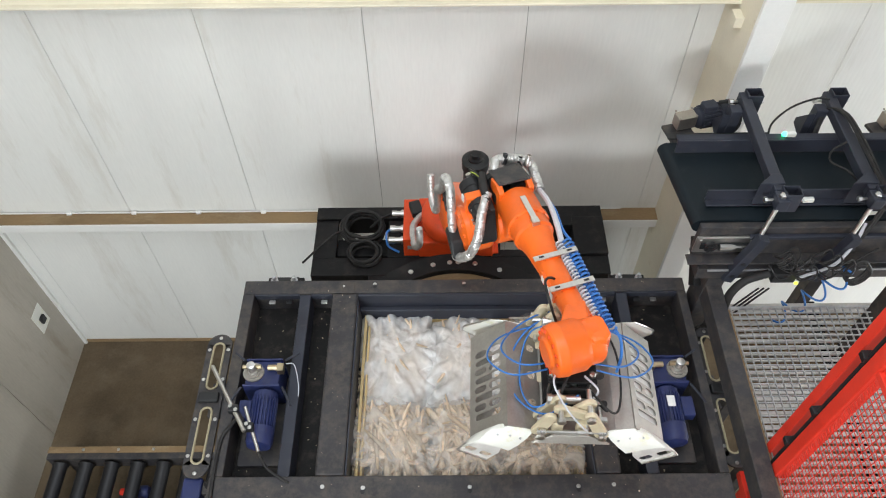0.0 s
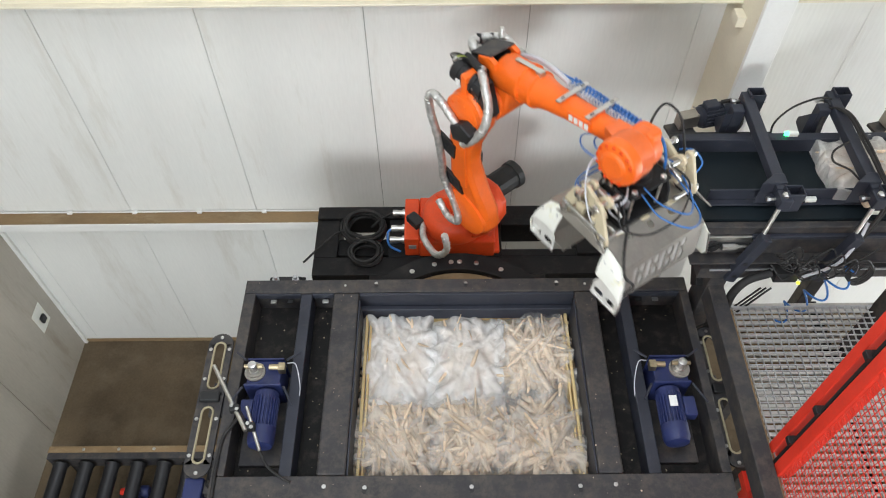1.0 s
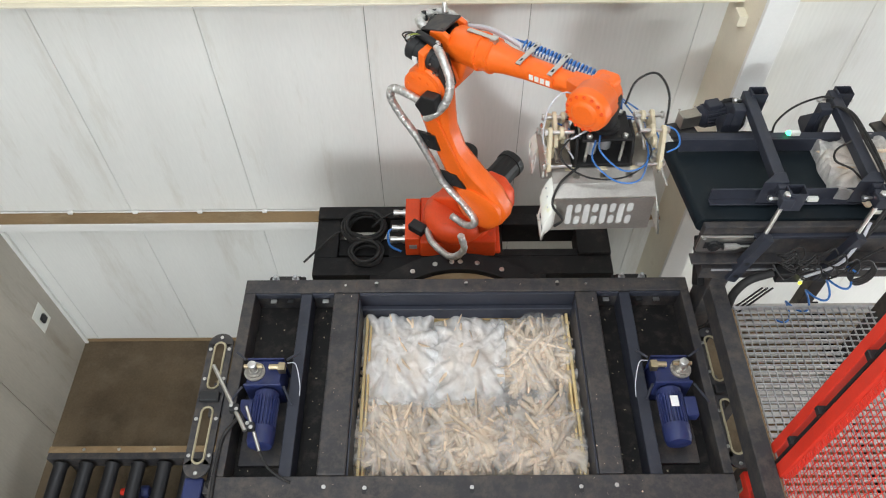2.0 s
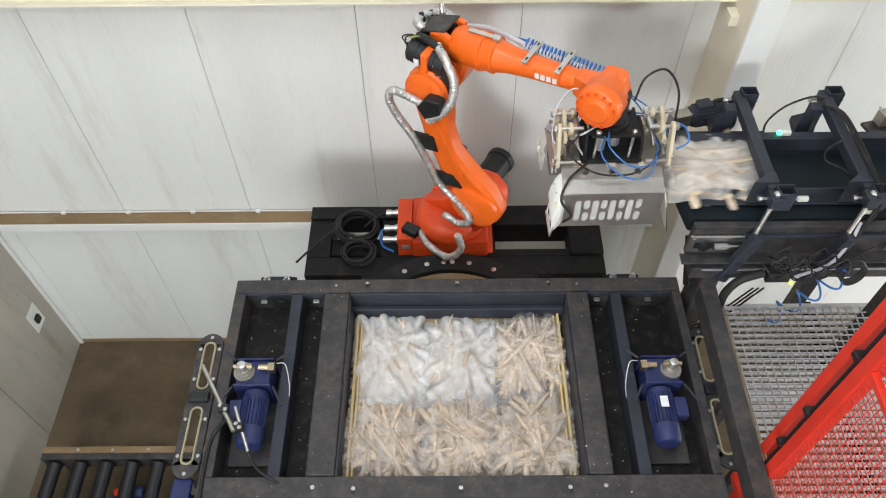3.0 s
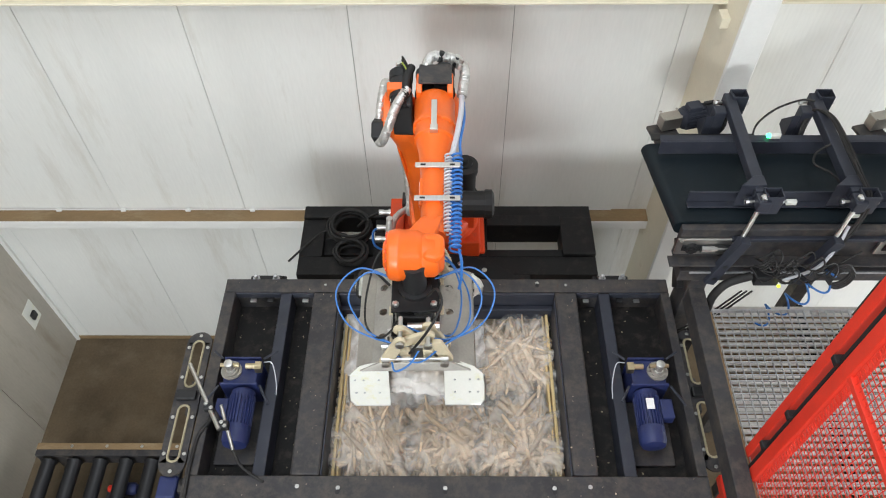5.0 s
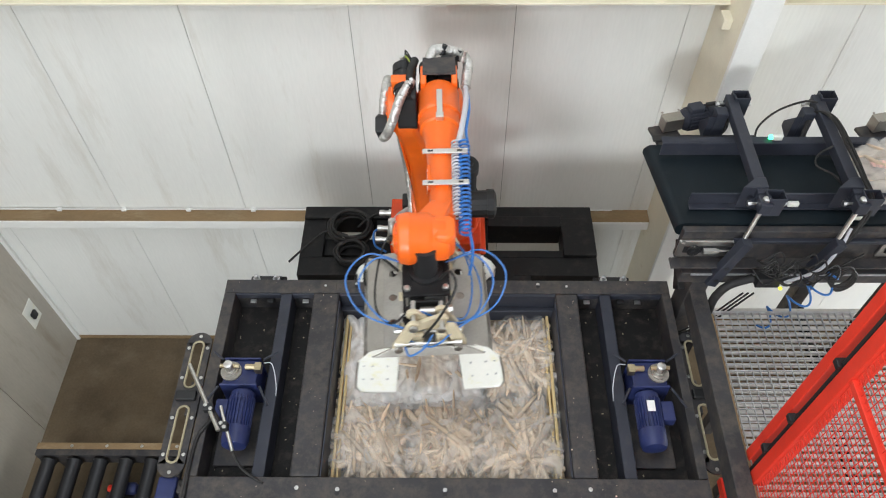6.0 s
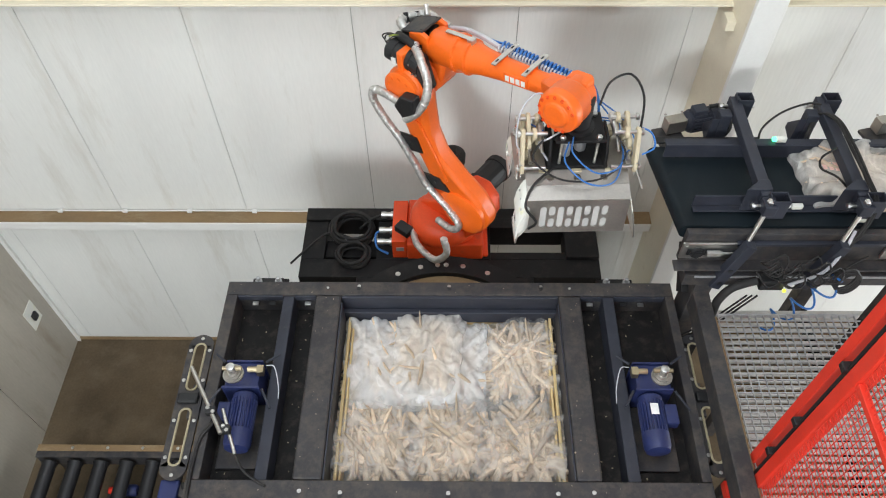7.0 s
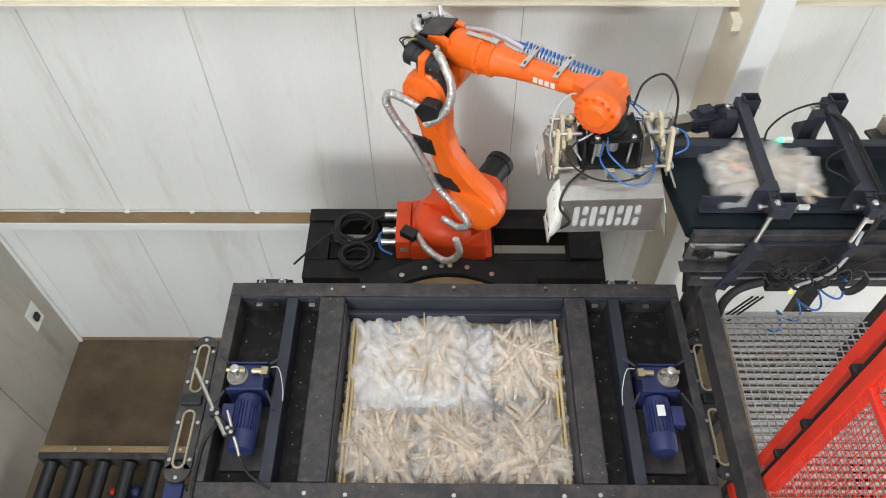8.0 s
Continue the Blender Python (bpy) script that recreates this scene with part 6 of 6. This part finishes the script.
def fence_panel():
    ob = thing("safety_fence", "red safety fence panel with fine wire mesh", "fence", pose(0.0, 0.105, 0))
    z0, z1, x = 3.30, 6.2, 1.60
    bar("post", M_RED, ob, x - 0.02, x + 0.055, 1.16, 1.22, z0 - 0.2, z1, "red post", 0.004)
    bar("post", M_RED, ob, x - 0.01, x + 0.04, 1.28, 1.33, z0 - 0.2, z1, "red post", 0.004)
    bar("gasket", M_BLACK, ob, x - 0.018, x + 0.018, 1.222, 1.240, z0, z1, "black gasket strip", 0.003)
    bar("post", M_RED, ob, x - 0.03, x + 0.03, -0.60, -0.54, z0 - 0.2, z1, "red post", 0.004)
    bar("bottom_rail", M_RED, ob, x - 0.02, x + 0.02, -0.54, 1.16, z0, z0 + 0.05, "", 0.003)
    bar("middle_rail", M_RED, ob, x - 0.015, x + 0.015, -0.54, 1.16, 4.52, 4.55, "", 0.003)
    bar("base_rail", M_RED, ob, x - 0.03, x + 0.09, -0.60, 1.33, z0 - 0.26, z0 - 0.2, "", 0.003)
    for y in (-0.58, 1.20):
        bar("leg", M_RED, ob, x - 0.02, x + 0.04, y, y + 0.06, -0.03, z0 - 0.26, "", 0.003)
    for z in (3.42, 3.70, 4.02, 4.5):
        bar("hinge", M_BLACK, ob, x - 0.035, x + 0.01, 1.222, 1.262, z, z + 0.03, "black hinge clip", 0.004)
    bm = bmesh.new()
    p = 0.030
    for k in range(int(1.70 / p)):
        y = 1.155 - p * k
        box(bm, x - 0.0035, x - 0.0005, y - 0.0012, y + 0.0012, z0 + 0.05, z1)
    for k in range(int((z1 - z0) / p)):
        z = z0 + 0.06 + p * k
        box(bm, x + 0.0005, x + 0.0035, -0.54, 1.16, z - 0.0012, z + 0.0012)
    tagged(part("mesh", bm, M_RED, ob, "fine red wire mesh"), kind="stuff")


fence_panel()


# ---- roller track at the floor ----
def roller_track():
    ob = thing("roller_track", "low roller track with black rollers and steel rails", "roller conveyor")
    z = 0.52
    bar("rail", M_STEEL, ob, -3.62, -0.4, 2.545, 2.66, 0.34, z, "", 0.005)
    bar("rail_cover", M_LEDGE, ob, -3.62, -0.4, 2.60, 2.66, z + 0.001, z + 0.008, "dusty cover strip", 0.002)
    bar("rail", M_STEEL, ob, -3.62, -0.4, 1.30, 1.38, 0.34, z, "", 0.005)
    bm = bmesh.new()
    turned(bm, (0, 0, 0), (0, -1, 0), ((0, 0.03), (0.01, 0.03), (0.01, 0.068), (0.02, 0.074), (0.04, 0.062), (1.10, 0.062), (1.12, 0.074), (1.14, 0.03)), 20)
    first = part("roller", bm, M_ROLLER, ob, "black roller", smooth=True, m=pose(-3.50, 2.53, 0.46))
    for k in range(1, 12):
        o = first.copy()
        scene.collection.objects.link(o)
        o.matrix_basis = pose(-3.50 + 0.235 * k, 2.53, 0.46)
    for x in (-3.5, -2.0, -0.6):
        for y in (1.31, 2.57):
            bar("foot", M_STEEL, ob, x, x + 0.07, y, y + 0.06, 0.0, 0.34, "", 0.003)
    bolts("bolt", ob, [(-3.30 + 0.32 * k, 2.63, z + 0.008) for k in range(9)], 0.010, 0.008)
    m = thing("track_motor", "small blue motor with a red cap between the rollers", "motor", pose(-2.90, 2.32, 0.30))
    bm = bmesh.new()
    turned(bm, (0, 0, 0), (1, 0, 0), ((0, 0.055), (0.18, 0.055), (0.20, 0.04)), 18)
    part("motor_body", bm, M_BLUE, m, smooth=True)
    bm = bmesh.new()
    turned(bm, (-0.06, 0, 0), (1, 0, 0), ((0, 0.030), (0.055, 0.036)), 18)
    part("cap", bm, M_RED, m, "red cap", smooth=True)
    bar("mount", M_STEEL, m, -0.10, 0.22, -0.06, 0.06, -0.30, -0.07, "", 0.003)
    c = thing("side_gearbox", "blue gearbox with a black hose beside the frame", "gearbox", pose(-1.30, 1.36, 3.0))
    bm = bmesh.new()
    box(bm, -0.06, 0.04, -0.10, 0.02, 0.0, 0.22)
    part("housing", bm, M_BLUE, c, "", 0.012)
    rod("hose", M_RUBBER, c, curve([(0.05, 0.0, 0.18), (0.10, -0.05, 0.22), (0.10, -0.14, 0.20), (0.08, -0.22, 0.10)]), 0.02, "black hose", 8)
    bar("hanger", M_STEEL, c, 0.04, 0.11, -0.06, 0.0, 0.12, 0.20, "", 0.003)
    w = thing("white_panel", "pale box section beside the walkway", "panel", pose(1.46, 0.0, 0))
    bar("panel", M_CREAM_WHITE, w, -0.02, 0.03, 1.16, 1.34, 2.95, 3.12, "", 0.004)
    bar("panel", M_CREAM_WHITE, w, -0.02, 0.03, 1.10, 1.16, 0.0, 2.95, "", 0.004)


roller_track()


def debris():
    """Crumbs, chips and root ends scattered on the frame."""
    rng = random.Random(31)
    bm = bmesh.new()
    spots = [(-1.18, 1.42, 2.46, 2.54), (-1.18, 1.42, 1.23, 1.34), (-0.66, -0.53, 1.36, 2.44), (0.76, 0.88, 1.36, 2.44)]
    for k in range(64):
        x0, x1, y0, y1 = spots[k % 4]
        x, y = rng.uniform(x0, x1), rng.uniform(y0, y1)
        r = rng.uniform(0.0007, 0.0018) * (2.4 if rng.random() < 0.06 else 1)
        box(bm, -r, r, -r * rng.uniform(0.4, 1.2), r * rng.uniform(0.4, 1.2), 0, r * 0.7, pose(x, y, FRAME_Z + 0.0005, 0, 0, rng.uniform(0, 180)))
    tagged(part("debris", bm, M_PARSNIP), "pale crumbs and root chips on the dark frame", "debris", kind="stuff")
    bm = bmesh.new()
    for k in range(70):
        x0, x1 = ((-1.12, -0.87), (-0.79, -0.67), (0.90, 1.01), (1.09, 1.38))[k % 4]
        x, y, r = rng.uniform(x0, x1), rng.uniform(1.36, 2.43), rng.uniform(0.0015, 0.006)
        box(bm, -r, r, -r * 0.6, r * 0.5, 0, r * 0.25, pose(x, y, FRAME_Z - 0.1645, 0, 0, rng.uniform(0, 180)))
    tagged(part("tray_debris", bm, M_TRIM), "brown dirt flakes lying in the trays", "debris", kind="stuff")


debris()


# ---- wall sheets, each its own piece ----
def wall_panels():
    for a, b in zip(SEAMS, SEAMS[1:]):
        bar("panel", M_PANEL, wall_back, a + 0.002, b - 0.002, WALL_Y, WALL_Y + 0.012, 0.0, ROOF_Z, "", 0)
    y = WALL_Y - 0.003
    while y > FRONT_Y:
        bar("panel", M_PANEL_DIM, wall_left, LEFT_X - 0.012, LEFT_X, max(FRONT_Y, y - 1.07) + 0.0035, y - 0.0035, 0.0, ROOF_Z, "", 0)
        y -= 1.07


wall_panels()

# ---- what moves: joint angles in degrees at seconds ----
MOVE_1 = [  # back from the box to the belt: time, turn, lean, forearm, tool turn, jaw
    (0, -73.2, 44.9, 5.1, -92, 40), (0.2, -73.2, 44.8, 5.0, -92, 38), (0.4, -72.9, 44.3, 4.9, -92, 24), (0.5, -71.7, 42.5, 4.9, -91, 12), (0.6, -68.5, 37.7, 7.4, -96, 4), (0.8, -61.2, 23.4, 8.2, -115, 0), (1, -50.1, 4.3, 6.9, -146, 0), (1.2, -40.0, -13.9, 5.1, -172, 0), (1.4, -38.6, -22.1, 6.2, -178, 0), (1.7, -38.4, -22.0, 5.8, -178, 0)]
MOVE_2 = [  # receive the sack, carry it to the box and let it drop
    (2.2, -34.3, -18.9, 4.3, -179, 0), (2.6, -31.7, -16.5, 3.9, -179, 0), (3.5, -31.4, -16.8, 3.5, -179, 0), (3.7, -34.4, -19.0, 4.7, -179, 0), (4, -39.7, -23.1, 6.7, -179, 0), (4.15, -40.3, -22.3, 6.4, -180, 0), (4.3, -42.0, -19.6, 5.6, -190, 0), (4.5, -56.7, -11.8, 0.2, -230, 0), (4.7, -76.1, -0.4, -5.3, -257, 0), (4.95, -89.7, 8.8, -7.3, -269, 0), (5.2, -91.1, 9.2, -6.8, -270, 10), (5.5, -91.2, 8.1, -5.6, -270, 27)]
MOVE_3 = [  # and back again
    (5.8, -91.3, 7.9, -5.3, -270, 27), (5.9, -90.7, 7.7, -5.0, -269, 18), (6, -88.3, 6.3, -3.7, -267, 6), (6.2, -74.1, -1.1, -3.5, -256, 2), (6.4, -54.9, -13.0, 1.2, -229, 0), (6.5, -47.9, -16.4, 3.1, -211, 0), (6.6, -41.0, -19.8, 5.1, -190, 0), (6.8, -38.4, -21.3, 6.7, -180, 0), (7.1, -37.9, -21.6, 6.9, -178, 0), (7.3, -34.2, -18.5, 5.4, -178, 0), (7.5, -31.6, -16.9, 4.0, -178, 0), (8, -31.2, -16.8, 3.5, -178, 0)]


def joints(t):
    """Joint angles at t, eased between the rows (monotone cubic)."""
    rows = MOVE_1 + MOVE_2 + MOVE_3
    ts = [r[0] for r in rows]
    i = max(0, min(len(rows) - 2, sum(1 for v in ts if v <= t) - 1))
    out = []
    h = [b - a for a, b in zip(ts, ts[1:])]
    for c in range(1, 6):
        v = [r[c] for r in rows]
        d = [(b - a) / k for a, b, k in zip(v, v[1:], h)]
        def slope(k):
            if k in (0, len(v) - 1) or d[k - 1] * d[k] <= 0:
                return 0.0
            return 2 * d[k - 1] * d[k] / (d[k - 1] + d[k])
        s = (t - ts[i]) / h[i]
        m0, m1 = slope(i) * h[i], slope(i + 1) * h[i]
        out.append((2 * s ** 3 - 3 * s * s + 1) * v[i] + (s ** 3 - 2 * s * s + s) * m0 + (3 * s * s - 2 * s ** 3) * v[i + 1] + (s ** 3 - s * s) * m1)
    return out


def arm_poses(t):
    turn, lean, lift_, tool, jaw = joints(t)
    m_turret = pose(0, 0, 0, 0, 0, turn)
    m_lower = m_turret @ pose(A1, 0, SH) @ pose(0, 0, 0, 0, lean, 0)
    m_fore = m_turret @ pose(A1, 0, SH) @ Matrix.Translation((L2 * math.sin(radians(lean)), 0, L2 * math.cos(radians(lean)))) @ pose(0, 0, 0, 0, -lift_, 0)
    centre = pose(BX, BY, PED_Z) @ m_fore @ Vector((D4, 0, WRIST_Z))
    m_tool = Matrix.Translation(centre + m_turret.to_3x3() @ Vector((0.02, -0.08, 0)) + Vector((0, 0, -0.02))) @ pose(0, 0, 0, 0, 0, tool) @ pose(-0.05, 0, 0)
    return m_turret, m_lower, m_fore, m_tool, jaw


def motions():
    steps = [i / 20 for i in range(161)]
    arms = [arm_poses(t) for t in steps]
    walk(turret, [(t, a[0]) for t, a in zip(steps, arms)])
    walk(lower_arm, [(t, a[1]) for t, a in zip(steps, arms)])
    walk(forearm, [(t, a[2]) for t, a in zip(steps, arms)])
    walk(gripper, [(t, a[3]) for t, a in zip(steps, arms)])
    walk(jaw_near, [(t, pose(0, -HINGE_Y, HINGE_Z, -a[4], 0, 0)) for t, a in zip(steps, arms)])
    walk(jaw_far, [(t, pose(0, HINGE_Y, HINGE_Z, a[4], 0, 0)) for t, a in zip(steps, arms)])
    # first sack: along the belt, into the gripper, down into the box
    y = 2.79
    rows = [(t, pose(x, y, z)) for t, x, z in ((0, 3.0, BELT_Z), (0.35, 2.95, BELT_Z), (0.45, 2.65, BELT_Z), (0.55, 2.45, BELT_Z), (0.65, 2.35, BELT_Z), (1.5, 2.34, BELT_Z), (2.5, 2.34, BELT_Z), (2.65, 2.16, BELT_Z),
                                              (2.8, 1.80, BELT_Z), (2.9, 1.64, BELT_Z), (3.0, 1.49, BELT_Z), (3.1, 1.33, BELT_Z - 0.01), (3.2, 1.17, BELT_Z - 0.06), (3.3, 1.00, BELT_Z - 0.11))]
    for i in range(68, 104):
        tool = arms[i][3]
        rows.append((steps[i], tool @ pose(0, 0, -0.625, 0, 0, 175)))
    rows += [(5.3, pose(0.015, 2.10, 3.38, 0, 0, -95)), (5.4, pose(0.005, 2.14, 3.11, 3, 2, -95)), (5.5, pose(0.0, 2.15, 3.065, 2, 2, -95)), (8.0, pose(0.0, 2.15, 3.065, 2, 2, -95))]
    walk(sack_a, rows)
    walk(sack_b, [(t, pose(x, y, BELT_Z, 0, 0, r)) for t, x, r in ((0, 4.0, 4), (5.3, 4.0, 4), (5.6, 3.4, 4), (5.8, 2.85, 4), (5.9, 2.68, 4), (6.0, 2.58, 4), (6.1, 2.48, 4), (6.2, 2.36, 4), (6.35, 2.30, 4), (7.6, 2.30, 4), (7.75, 2.24, 4), (7.9, 1.99, 4), (8.0, 1.78, 4))])


motions()
